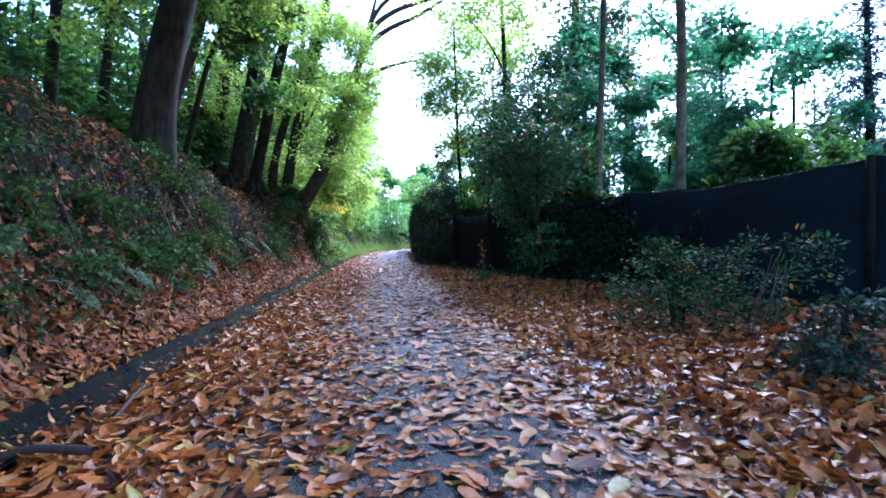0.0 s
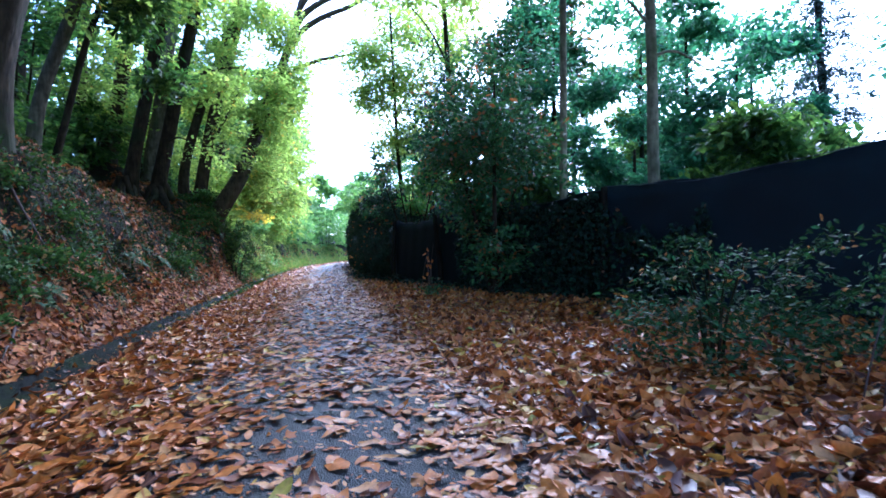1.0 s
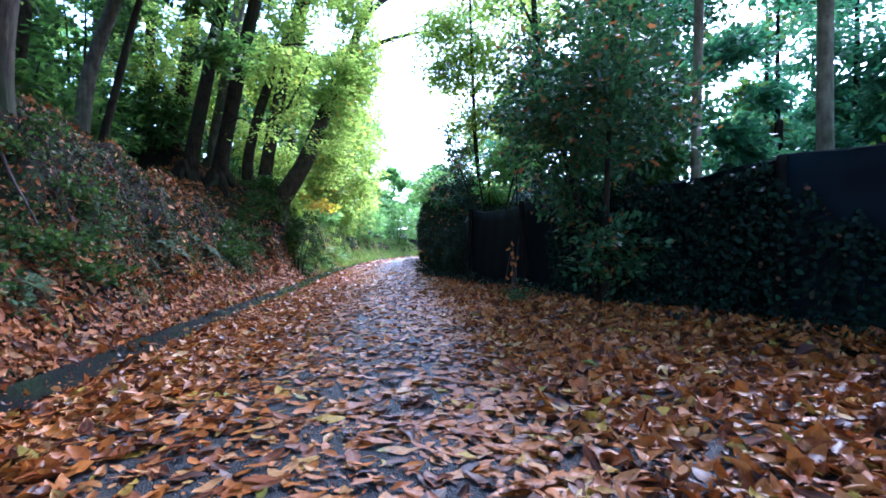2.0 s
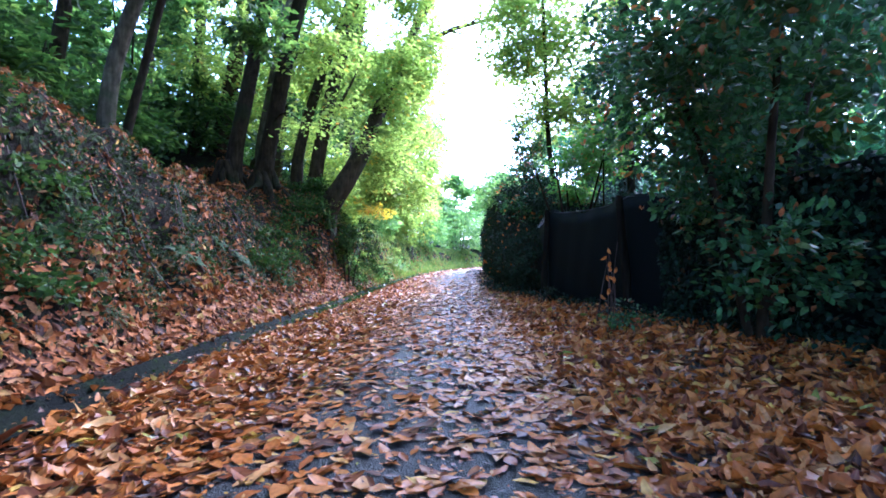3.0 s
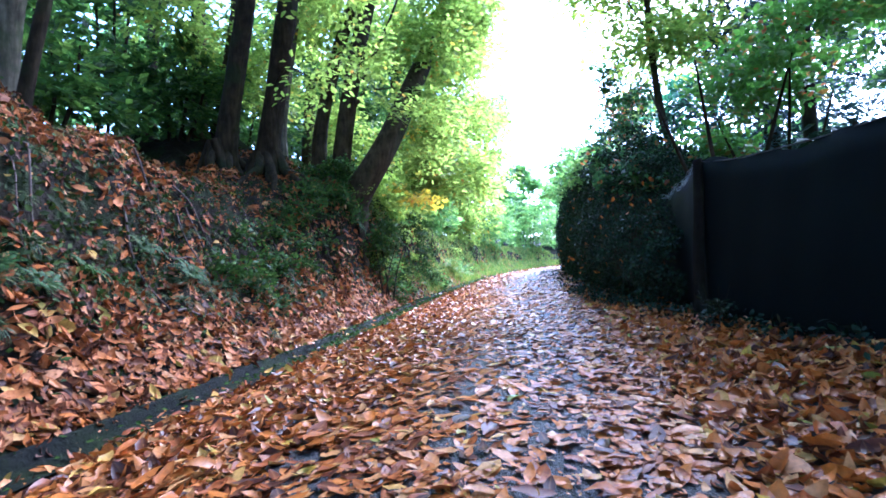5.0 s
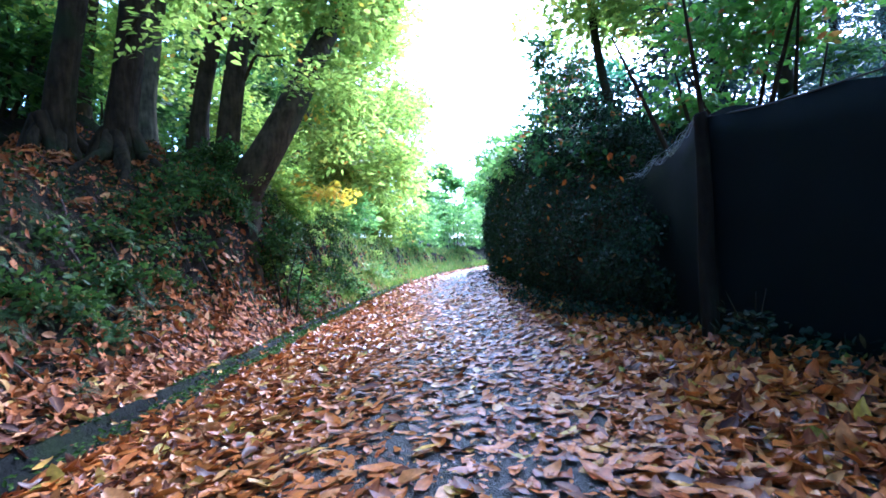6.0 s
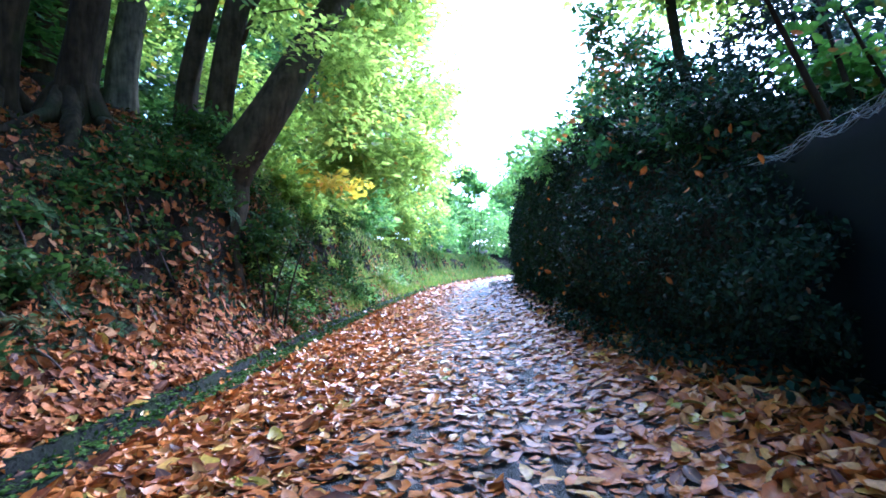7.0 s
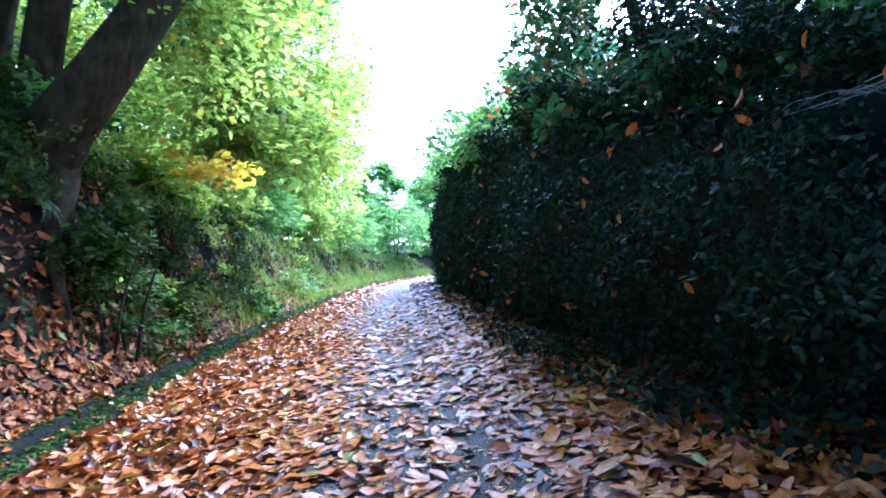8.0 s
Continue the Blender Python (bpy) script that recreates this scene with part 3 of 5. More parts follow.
tree("leaning_tree", [(-6.0, 20.1, 1.4, 0.33), (-5.62, 19.98, 2.0, 0.34), (-5.25, 19.9, 2.6, 0.30), (-4.86, 19.95, 3.2, 0.265), (-4.5, 20.3, 4.1, 0.24), (-4.28, 21.2, 5.4, 0.22), (-4.1, 22.3, 6.8, 0.2), (-3.8, 23.8, 8.8, 0.18), (-3.4, 24.4, 10.6, 0.13), (-2.9, 24.8, 13, 0.05)],
     [[(-3.78, 23.8, 8.5, 0.13), (-3.3, 24.0, 8.75, 0.11), (-2.5, 24.0, 9.15, 0.085), (-1.6, 24.0, 9.35, 0.06), (-0.6, 23.9, 9.5, 0.035), (0.4, 23.8, 9.55, 0.012)],
      [(-3.6, 24.1, 9.6, 0.15), (-3.0, 24.0, 10.4, 0.13), (-2.1, 24.0, 11.0, 0.115), (-0.9, 24.0, 11.5, 0.09), (0.3, 23.8, 12.2, 0.06), (1.6, 23.6, 12.6, 0.02)],
      [(-3.4, 24.4, 10.5, 0.15), (-2.9, 24.2, 11.2, 0.14), (-1.9, 24.0, 11.75, 0.11), (-0.6, 23.9, 12.1, 0.08), (0.8, 23.8, 12.4, 0.03)],
      [(-3.3, 24.4, 11.2, 0.12), (-2.5, 24.2, 12.2, 0.10), (-1.2, 24.0, 12.7, 0.07), (0.3, 23.8, 13.0, 0.02)]],
     BEECH_BARK, "smooth grey trunk leaning out over the lane from the bank",
     [(CANOPY, sprays([(-4.4, 22.7, 5.4, 0.9, 1.2, 0.7, 1.2), (-4.4, 22.6, 4.2, 0.8, 1.0, 0.7, 1.3), (-3.7, 23.0, 6.8, 0.9, 1.2, 0.8, 1.2), (-4.6, 23.2, 3.3, 0.8, 1.0, 0.6, 1.2), (-4.9, 19.6, 7.6, 0.9, 0.9, 0.6, 0.7), (-4.0, 24.5, 3.6, 0.9, 1.2, 0.8, 1.3), (-3.9, 25.5, 5.4, 1.1, 1.4, 0.9, 1.3), (-3.9, 25.5, 7.4, 1.1, 1.4, 0.9, 1.2), (-4.2, 28, 4.4, 1.1, 1.4, 1.2, 1.2), (-4.0, 29, 6.6, 1.2, 1.5, 1.1, 1.2), (-3.6, 24, 9.0, 1.4, 1.6, 0.9, 1.2), (-5.6, 18.5, 9.0, 1.6, 1.6, 1.0, 1.3), (-4.8, 22.5, 10.5, 1.6, 1.6, 1.0, 1.3), (-6.5, 17, 9.2, 1.6, 1.5, 1.0, 1.3), (-5.6, 15.5, 8.6, 1.4, 1.3, 0.9, 1.2)], 85, 0.145)),
      (CANOPY, sprays([(-3.9, 20.8, 5.9, 0.8, 0.8, 0.5, 0.8), (-3.6, 21.4, 7.0, 0.8, 0.8, 0.6, 0.8), (-4.0, 21.0, 4.6, 0.6, 0.7, 0.4, 0.5), (-3.4, 23.2, 8.0, 0.9, 1.0, 0.8, 1.0), (-3.6, 22.8, 9.9, 0.9, 1.0, 0.9, 1.2), (-4.2, 20.5, 9.6, 1.2, 1.0, 0.8, 1.2), (-3.1, 22.6, 7.3, 0.6, 0.8, 0.7, 0.7)], 80, 0.145)),
      (CANOPY, sprays([(-4.15, 19.5, 4.15, 0.35, 0.3, 0.15, 0.3), (-3.7, 20.3, 4.2, 0.4, 0.5, 0.3, 0.5), (-3.9, 20.6, 3.4, 0.4, 0.5, 0.4, 0.5)], 45, 0.11)),
      (GOLD, sprays([(-4.35, 21.8, 2.62, 0.55, 0.35, 0.16, 1.0), (-4.6, 21.2, 4.3, 0.3, 0.3, 0.25, 0.2), (-4.9, 21.9, 2.95, 0.35, 0.3, 0.15, 0.25), (-3.95, 21.7, 5.0, 0.25, 0.3, 0.2, 0.12)], 15, 0.135, 0.3, leaves=14))], "trees on the bank")

# roots spreading from the feet of the trunks down the bank
def add_roots(top, x, y, r, n):
    for k in range(n):
        a = -0.9 + 2.6 * k / (n - 1) + rng.uniform(-0.25, 0.25) - 1.2
        d = np.array([math.cos(a), math.sin(a)])
        reach = r * rng.uniform(2.6, 4.2)
        P = []
        for s_, up, w in ((0.45, 2.3, 0.34), (0.9, 0.95, 0.34), (1.5, 0.22, 0.26), (2.4, 0.0, 0.18), (reach / r, -0.3, 0.06)):
            px, py = x + d[0] * r * s_ + 0.05 * rng.normal(), y + d[1] * r * s_ + 0.05 * rng.normal()
            P.append((px, py, float(land(px, py)) + up * r * 0.75, w * r))
        part("root", tube_mesh("root", [tube(P, 14, 8, 0.08, 0.0, k)], DARK_BARK), top)


bank_trees = [o for o in scene.objects if o.parent is None and o.name.startswith("beech_tree")]
for ob, (x, y, r) in zip(sorted(bank_trees, key=lambda o: o.name), ((-5.3, 9.7, 0.22), (-7.2, 18.2, 0.27), (-8.75, 20.3, 0.22), (-6.5, 18.6, 0.3), (-7.5, 20.5, 0.2), (-6.46, 20.7, 0.19), (-6.02, 20.65, 0.25))):
    add_roots(ob, x, y, r, 6)

# fluted foot of the leaning tree, one washed-out root standing clear of the bank
over = [o for o in scene.objects if o.name == "leaning_tree"][0]
for P, bark in (([(-5.3, 19.95, 2.6, 0.24), (-5.22, 19.85, 2.25, 0.22), (-5.12, 19.72, 1.95, 0.15), (-5.1, 19.6, 1.66, 0.09), (-4.98, 19.52, 1.36, 0.06), (-4.92, 19.54, 1.04, 0.05), (-4.86, 19.6, 0.6, 0.03)], BEECH_BARK),
                ([(-5.55, 19.9, 2.5, 0.24), (-5.56, 19.68, 2.2, 0.17), (-5.42, 19.45, 1.9, 0.11), (-5.3, 19.36, 1.55, 0.075), (-5.16, 19.3, 1.2, 0.05), (-5.1, 19.28, 0.8, 0.02)], DARK_BARK),
                ([(-5.75, 20.0, 2.7, 0.2), (-5.85, 19.8, 2.75, 0.13), (-5.9, 19.55, 2.7, 0.09), (-5.85, 19.25, 2.55, 0.06), (-5.7, 18.95, 2.2, 0.03)], DARK_BARK)):
    part("root", tube_mesh("root", [tube(P, 18, 10, 0.1, 0.0, P[0][0])], bark), over)

# bare twigs of the limbs over the lane
boughs = sorted((o for o in over.children if o.name.startswith("limb")), key=lambda o: o.name)[:4]
for k, x, y, z, dx, dz in ((0, -2.5, 24.0, 9.15, 0.9, -0.25), (0, -1.9, 24.0, 9.3, 1.1, 0.35), (0, -1.2, 23.95, 9.4, 1.0, -0.2), (0, -0.6, 23.9, 9.5, 0.9, 0.25), (1, -2.1, 24.0, 11.0, 1.0, -0.2), (1, -1.2, 24.0, 11.4, 1.2, 0.5), (1, -0.5, 23.9, 11.7, 1.2, -0.4), (1, 0.3, 23.8, 12.2, 0.9, 0.3), (2, -1.9, 24.0, 11.75, 1.0, 0.5), (2, -0.9, 23.9, 12.0, 1.2, -0.2), (3, -1.6, 24.1, 12.6, 1.2, 0.4)):
    part("twig", tube_mesh("twig", [tube([(x, y, z, 0.04), (x + dx * 0.5, y - 0.1, z + dz * 0.7, 0.026), (x + dx, y - 0.3, z + dz, 0.015), (x + dx * 1.5, y - 0.4, z + dz * 0.9, 0.006)], 9, 6, 0.05, 0, x)], BEECH_BARK), boughs[k])

# woods up the slope
for x, y, r, lean, h in ((-7.65, 14.6, 0.17, 2.6, 11), (-7.2, 14.5, 0.09, 2.6, 9), (-9.2, 12.6, 0.16, 0.8, 10), (-8.4, 9.0, 0.12, -0.8, 9), (-10.5, 16.5, 0.2, 0.5, 12), (-9.6, 20.5, 0.2, 0.4, 12), (-8.8, 24.0, 0.2, 0.8, 12), (-12.5, 22, 0.2, 0.4, 13), (-7.4, 27.0, 0.18, 1.0, 11), (-11, 28, 0.2, 0.5, 13), (-7.6, 7.6, 0.1, 1.4, 8), (-11.5, 11.5, 0.2, 0.4, 12), (-8.6, 31, 0.2, 0.6, 12)):
    z = ground_at(x, y)
    tree("woodland_tree", straight(x, y, z + h, (lean, 0.3), r, r * 0.55), [], DARK_BARK if r < 0.15 else PALE_BARK if y == 14.6 else BEECH_BARK, "thin woodland trunk up the slope behind the bank",
         [(CANOPY if rng.random() < 0.3 else WOODS, canopy(x + 0.6 * lean, y + 0.3, z + h * 0.6, 2.2, h * 0.36, 12, 29, 0.185))], "woodland trees", 10, full=0)
for x, y, h in ((-12.5, 15.5, 7), (-10.8, 19, 6), (-14, 9, 7), (-11, 6, 5), (-12, 24.5, 7), (-9.5, 10.2, 2.2), (-8.8, 16.0, 2.0), (-8.9, 19.0, 2.0), (-11.5, 14, 3.2), (-10.2, 22.5, 2.8), (-13, 18.5, 4.5), (-7.6, 12.6, 1.2), (-14, 25, 6), (-15, 12, 5), (-9.5, 7.0, 2.4), (-16, 20, 7), (-12, 8.5, 4), (-8.6, 26, 3.0), (-10, 31, 4.5), (-13, 33, 7), (-18, 15, 8), (-17, 27, 9), (-13, 30, 9), (-16, 34, 11), (-10, 27.5, 6), (-19, 24, 10), (-11.5, 36, 9)):
    z = ground_at(x, y)
    bush = empty("understorey_bush", (0, 0, 0), "dark leafy bush in the shade under the woodland trees", "bush", "understorey bushes")
    part("stem", tube_mesh("stem", [tube([(x + d, y, z, 0.04), (x + 2 * d, y + 0.2, z + h * 0.5, 0.03), (x + 3 * d, y + 0.1, z + h * 0.9, 0.01)], 8, 6) for d in (-0.2, 0.05, 0.25)], DARK_BARK), bush)
    part("foliage", foliage_mesh("foliage", WOODS, sprays([(x, y, z + h * 0.5, min(h * 0.7, 2.6), min(h * 0.7, 2.6), h * 0.5, 1)], 125, 0.16 + 0.02 * h, 0.4), 0), bush)
# trees out of view beside and behind the start, added to cut the skylight
for x, y in ((-5.6, 2.6), (-4.6, -1.5), (4.6, -3.0), (7.0, 0.2), (1.8, -7.5), (-5.5, -5.0), (-7.5, 2.0), (5.5, -6.0), (-1.5, -11.0), (11.5, 3.0), (8.0, 2.5), (9.8, 7.8)):
    z = ground_at(x, y)
    tree("lane_tree", straight(x, y, z + 12, (0.8, 0.4), 0.3, 0.15), [], BEECH_BARK, "unseen leafy tree added to shade the start of the lane", [(WOODS, canopy(x, y + 0.5, 8.8, 3.4, 3.2, 20, 22, 0.28))], "trees shading the lane", 10, full=0)

# verge shrubs past the leaning tree and the far end of the lane
for x, y, h, r, m in ((-7.2, 24.8, 1.5, 1.0, CANOPY), (-7.4, 27.5, 1.9, 1.1, CANOPY), (-7.5, 31.0, 2.4, 1.4, FAR), (-7.2, 35.0, 2.8, 1.5, CANOPY), (-6.6, 40.0, 3.4, 2.0, FAR), (-4.6, 46.0, 4.0, 2.4, FAR), (-6.8, 37, 5.5, 2.0, CANOPY), (-2.6, 52, 3.4, 2.2, FAR), (0.5, 58, 4.0, 2.6, FAR), (-6.5, 57, 5.0, 3.0, FAR), (3.8, 62, 4.5, 3.0, FAR)):
    z = ground_at(x, y)
    bush = empty("verge_bush", (0, 0, 0), "bright green bush on the sunlit verge of the lane", "bush", "verge bushes")
    part("stem", tube_mesh("stem", [tube([(x + d, y, z, 0.03), (x + 2 * d, y + 0.1, z + h * 0.5, 0.02), (x + 3 * d, y, z + h * 0.9, 0.008)], 8, 6) for d in (-0.2, 0.05, 0.2)], DARK_BARK), bush)
    part("foliage", foliage_mesh("foliage", m, sprays([(x, y, z + h * 0.5, r, r, h * 0.5, 1), (x + 0.3, y + 0.6, z + h * 0.35, r * 0.8, r, h * 0.35, 0.6)], 170, 0.11 + 0.002 * y, 0.35), 0), bush)
for x, y, h, r in ((-8.5, 34, 12, 3.2), (-9, 42, 13, 3.8), (-6.0, 52, 6.2, 3.2), (-1.5, 60, 8.5, 3.6), (4, 66, 8, 4), (9, 62, 8.5, 4), (-12, 54, 13, 4.5), (1.5, 54, 5.5, 2.8), (6, 48, 7, 3.2), (-16, 44, 15, 5), (-2, 75, 9, 5), (14, 55, 10, 5), (22, 45, 11, 6), (-24, 34, 16, 6)):
    z = ground_at(x, y)
    tree("distant_tree", straight(x, y, z + h * 0.6, (0.3, 0), 0.2, 0.08), [], BEECH_BARK, "pale hazy tree beyond the bend of the lane", [(FAR, canopy(x, y, z + h * 0.5, r, h * 0.45, 14, 24, 0.46, 0.7))], "distant trees", 8, full=0)

# ---- right side: net fence ----
posts = [(6.6, 3.2), (4.75, 6.0), (3.15, 9.3), (1.2, 13.15), (0.32, 15.4), (0.12, 18.4)]
tops = [z - float(land(x, y)) for (x, y), z in zip(posts, (2.0, 1.92, 1.86, 1.84, 1.92, 1.9))]
fence = empty("net_fence", (0, 0, 0), "tall fence of near-black shade netting on round timber posts", "fence")
for k, ((x, y), h) in enumerate(zip(posts, tops)):
    z = float(land(x, y))
    b = 0.05 * math.sin(2.3 * k + 1)
    part("post", tube_mesh("post", [tube([(x + b, y, z - 0.3, 0.06), (x + 0.5 * b, y, z + 0.3 * h, 0.055), (x - 0.5 * b, y, z + 0.65 * h, 0.05), (x - b, y, z + h - 0.04, 0.046), (x - b, y, z + h, 0.03)], 16, 12, 0.05, 0.0, k)], POST_WOOD), fence, "weathered grey-brown round timber post")
for k in range(len(posts) - 1):
    (x0, y0), (x1, y1) = posts[k], posts[k + 1]
    n, c = 26, 9
    t = np.linspace(0.0, 1.0, n)[:, None]
    s = np.linspace(0, 1, c)[None]
    d = np.array([y1 - y0, -(x1 - x0)]) / math.hypot(x1 - x0, y1 - y0)
    bulge = 0.03 * np.sin(np.pi * t) * np.sin(np.pi * s) + 0.004 * np.sin(t * 31 + s * 4)
    px = x0 + (x1 - x0) * t + d[0] * (0.062 - bulge)
    py = y0 + (y1 - y0) * t + d[1] * (0.062 - bulge)
    sag = (0.10 if k < 4 else 0.13) * np.sin(np.pi * t) + 0.02 * np.sin(t * 23 + k)
    hi = land(px[:, :1], py[:, :1]) + tops[k] * (1 - t) + tops[k + 1] * t - sag
    lo = land(px[:, :1], py[:, :1]) - 0.05
    front = np.stack([px + 0 * s, py + 0 * s, lo + (hi - lo) * s], -1)
    back = front + np.array([d[0], d[1], 0]) * 0.012
    shell = np.concatenate([front, back[:, ::-1], front[:, :1]], 1)
    part("net_panel", grid_mesh("net_panel", shell, NET_GLARE if k < 2 else NET), fence, "dark teal shade netting with glare lightening its colour" if k < 2 else "green-black shade netting")
    torn_edge = front[:, -1]
    part("wire", tube_mesh("wire", [tube([(*front[i, -1], 0.006) for i in range(0, n, 5)], 20, 5, 0.0)], WIRE), fence, "thin steel top wire")

# torn pale strands along the sagging top of the last panel
FIBRE = leaf_material("frayed_net_fibre", [(0.0, (0.25, 0.3, 0.33)), (1.0, (0.5, 0.55, 0.6))], rough=0.5, through=0.3, gain=1.2, vein_amount=0.0)
torn = [o for o in fence.children if o.name.startswith("net_panel")][-1]
strands = []
for k in range(46):
    a, ll = rng.uniform(0.03, 0.62), rng.uniform(0.08, 0.3)
    row = torn_edge[int(a * (len(torn_edge) - 1))]
    b = np.clip(a + ll * 0.5, 0, 1)
    row2 = torn_edge[int(b * (len(torn_edge) - 1))]
    mid = (row + row2) / 2 + np.array([-0.03, -0.02, rng.uniform(-0.06, 0.05)])
    strands.append(tube([(*(row + np.array([-0.02, -0.01, rng.uniform(-0.02, 0.03)])), 0.0015), (*mid, 0.0015), (*(row2 + np.array([-0.02, -0.01, rng.uniform(-0.03, 0.04)])), 0.0016)], 7, 4, 0.0))
part("frayed_edge", tube_mesh("frayed_edge", strands, FIBRE), torn, "pale frayed strands on the torn net edge")

# ---- hedge ----
hedge = empty("clipped_hedge", (0, 0, 0), "tall dark evergreen hedge with a rounded clipped end", "hedge")
HEDGE_LEAVES = 76000
hy = 16.15 + 17.05 * rng.random(HEDGE_LEAVES) ** 1.5
side_a = rng.random(HEDGE_LEAVES) * 2.4
hh = 1.3 + 1.05 * np.clip((hy - 16.5) / 3.2, 0, 1) ** 0.9 + 0.8 * np.clip((hy - 20) / 8, 0, 1) + 0.15 * np.sin(hy * 1.9)
face = side_a < 1.5
f = np.clip(side_a / 1.5, 0, 1)
end = np.sqrt(np.clip((33.6 - hy) / 1.2, 0.02, 1))
hx = right_x(hy) + 0.12 * np.clip((17 - hy), 0, 1) + np.where(face, 0.30 - 0.72 * np.sin(np.pi * np.clip(f * 1.15, 0, 1)) * np.clip((20.5 - hy) / 4 + 0.35, 0.2, 0.8) + 0.25 * f ** 3, 0.3 + (side_a - 1.5) * 1.5)
hx = hx + (1 - end) * 1.0 + 0.13 * ripple(hy, f * 3, 1.6, 2.0) + 0.07 * ripple(hy, f * 3, 5.1, 1.0)
hz = land(hx, hy) + np.where(face, f * hh, hh + 0.05) + rng.normal(size=HEDGE_LEAVES) * 0.04
C = np.stack([hx + rng.normal(size=HEDGE_LEAVES) * 0.07, hy, hz], -1)
N = unit(np.where(face[:, None], np.array([-1.0, -0.25, 0.35]), np.array([-0.2, 0, 1.0])) + rng.normal(size=(HEDGE_LEAVES, 3)) * 0.85)
A = rng.normal(size=(HEDGE_LEAVES, 3)) + np.array([0, 0, -0.5])
L = (0.045 + 0.03 * np.clip((hy - 17.5) / 5, 0, 1)) * rng.uniform(0.7, 1.4, HEDGE_LEAVES)
near_h = hy < 23
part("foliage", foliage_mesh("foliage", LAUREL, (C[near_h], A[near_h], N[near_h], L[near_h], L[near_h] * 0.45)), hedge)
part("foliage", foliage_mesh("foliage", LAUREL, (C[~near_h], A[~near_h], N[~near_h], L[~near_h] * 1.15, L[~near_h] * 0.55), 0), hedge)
# one closed dark sheet fills the leaf gaps as the hedge's shaded depth
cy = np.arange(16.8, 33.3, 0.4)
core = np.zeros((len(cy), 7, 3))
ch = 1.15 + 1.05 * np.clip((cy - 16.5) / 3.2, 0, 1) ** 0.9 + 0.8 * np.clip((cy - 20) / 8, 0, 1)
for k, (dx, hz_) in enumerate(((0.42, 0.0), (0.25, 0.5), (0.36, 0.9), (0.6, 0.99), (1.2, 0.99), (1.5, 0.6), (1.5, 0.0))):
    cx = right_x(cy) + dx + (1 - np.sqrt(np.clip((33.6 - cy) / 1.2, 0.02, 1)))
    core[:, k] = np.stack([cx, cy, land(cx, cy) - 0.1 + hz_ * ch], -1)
part("branch_core", grid_mesh("branch_core", core, DARK_BARK), hedge, "dark sheet standing in for the shaded inside of the hedge")


for k in range(44):
    y = rng.uniform(16.3, 19.5) if k % 3 else rng.uniform(19.5, 25)
    f_ = rng.uniform(0.15, 0.95)
    p = np.array([[float(right_x(y)) - 0.24 + 0.3 * f_ ** 3, y, float(land(right_x(y), y)) + f_ * 2.1]])
    V, polys, rib = blades(p, rng.normal(size=(1, 3)) - np.array([0, 0, 0.8]), unit(np.array([[-1.0, -0.4, 0.4]]) + rng.normal(size=(1, 3)) * 0.6), 0.075 + 0.04 * (k % 4 == 0), 0.034 + 0.018 * (k % 4 == 0), 0.5, 0.25)
    part("dead_leaf", mesh_of("dead_leaf", V, polys, LITTER, True, rib), hedge, "curled brown leaf caught in the hedge")


def shrub(name, x, y, h, blobs, material, per, leaf, label, category="shrub", stems=5, group="", full=1, spread=0.25, flat=0.5):
    z = ground_at(x, y, 0.05)
    top = empty(name, (0, 0, 0), label, category, group)
    for k in range(stems):
        a = 2 * math.pi * k / stems + 0.4
        r = 0.25 * h
        part("stem", tube_mesh("stem", [tube([(x + 0.05 * math.cos(a), y + 0.05 * math.sin(a), z, 0.012 * h), (x + r * 0.4 * math.cos(a), y + r * 0.4 * math.sin(a), z + h * 0.4, 0.009 * h), (x + r * math.cos(a), y + r * math.sin(a), z + h * 0.85, 0.003 * h)], 9, 6, 0.05, 0, k)], DARK_BARK), top)
    part("foliage", foliage_mesh("foliage", material, sprays([(bx, by, land(bx, by) + bz, a_, b_, c_, w) for bx, by, bz, a_, b_, c_, w in blobs], per, leaf, spread, flat, 0.1, 0.45), full), top)
    return top


shrub("laurel_bush", 0.6, 21.6, 3.8, [(0.2, 21.4, 2.6, 1.0, 1.3, 0.9, 1.3), (0.1, 21.8, 3.6, 0.7, 0.9, 0.8, 0.9), (-0.1, 21.7, 4.5, 0.35, 0.4, 0.5, 0.35), (0.6, 22.0, 4.2, 0.35, 0.4, 0.5, 0.3), (0.1, 19.6, 2.1, 0.8, 1.0, 0.6, 0.8), (0.35, 18.4, 1.75, 0.5, 0.8, 0.5, 0.6), (0.8, 17.6, 1.6, 0.4, 0.6, 0.4, 0.4)], HOLLY, 105, 0.10, "tall dark laurel bush rising above the hedge")
# extra boughs put in to darken the ground where fence meets hedge
shrub("laurel_bush", 0.9, 16.6, 3.2, [(0.4, 17.7, 1.9, 0.4, 0.5, 0.25, 0.5), (0.25, 18.6, 2.4, 0.5, 0.7, 0.3, 0.8)], LAUREL, 90, 0.055, "dark laurel boughs added for shade over the end of the fence")
shrub("green_bush", 0.0, 26.5, 3.6, [(-0.6, 26.0, 3.2, 1.1, 1.6, 0.8, 1.2), (-1.2, 29.5, 3.4, 1.0, 1.8, 0.8, 1.0), (-1.7, 32.6, 3.3, 0.9, 1.2, 0.7, 0.9), (-0.7, 23.6, 2.9, 0.6, 1.0, 0.5, 0.5)], FAR, 100, 0.13, "light green bush growing over the hedge")
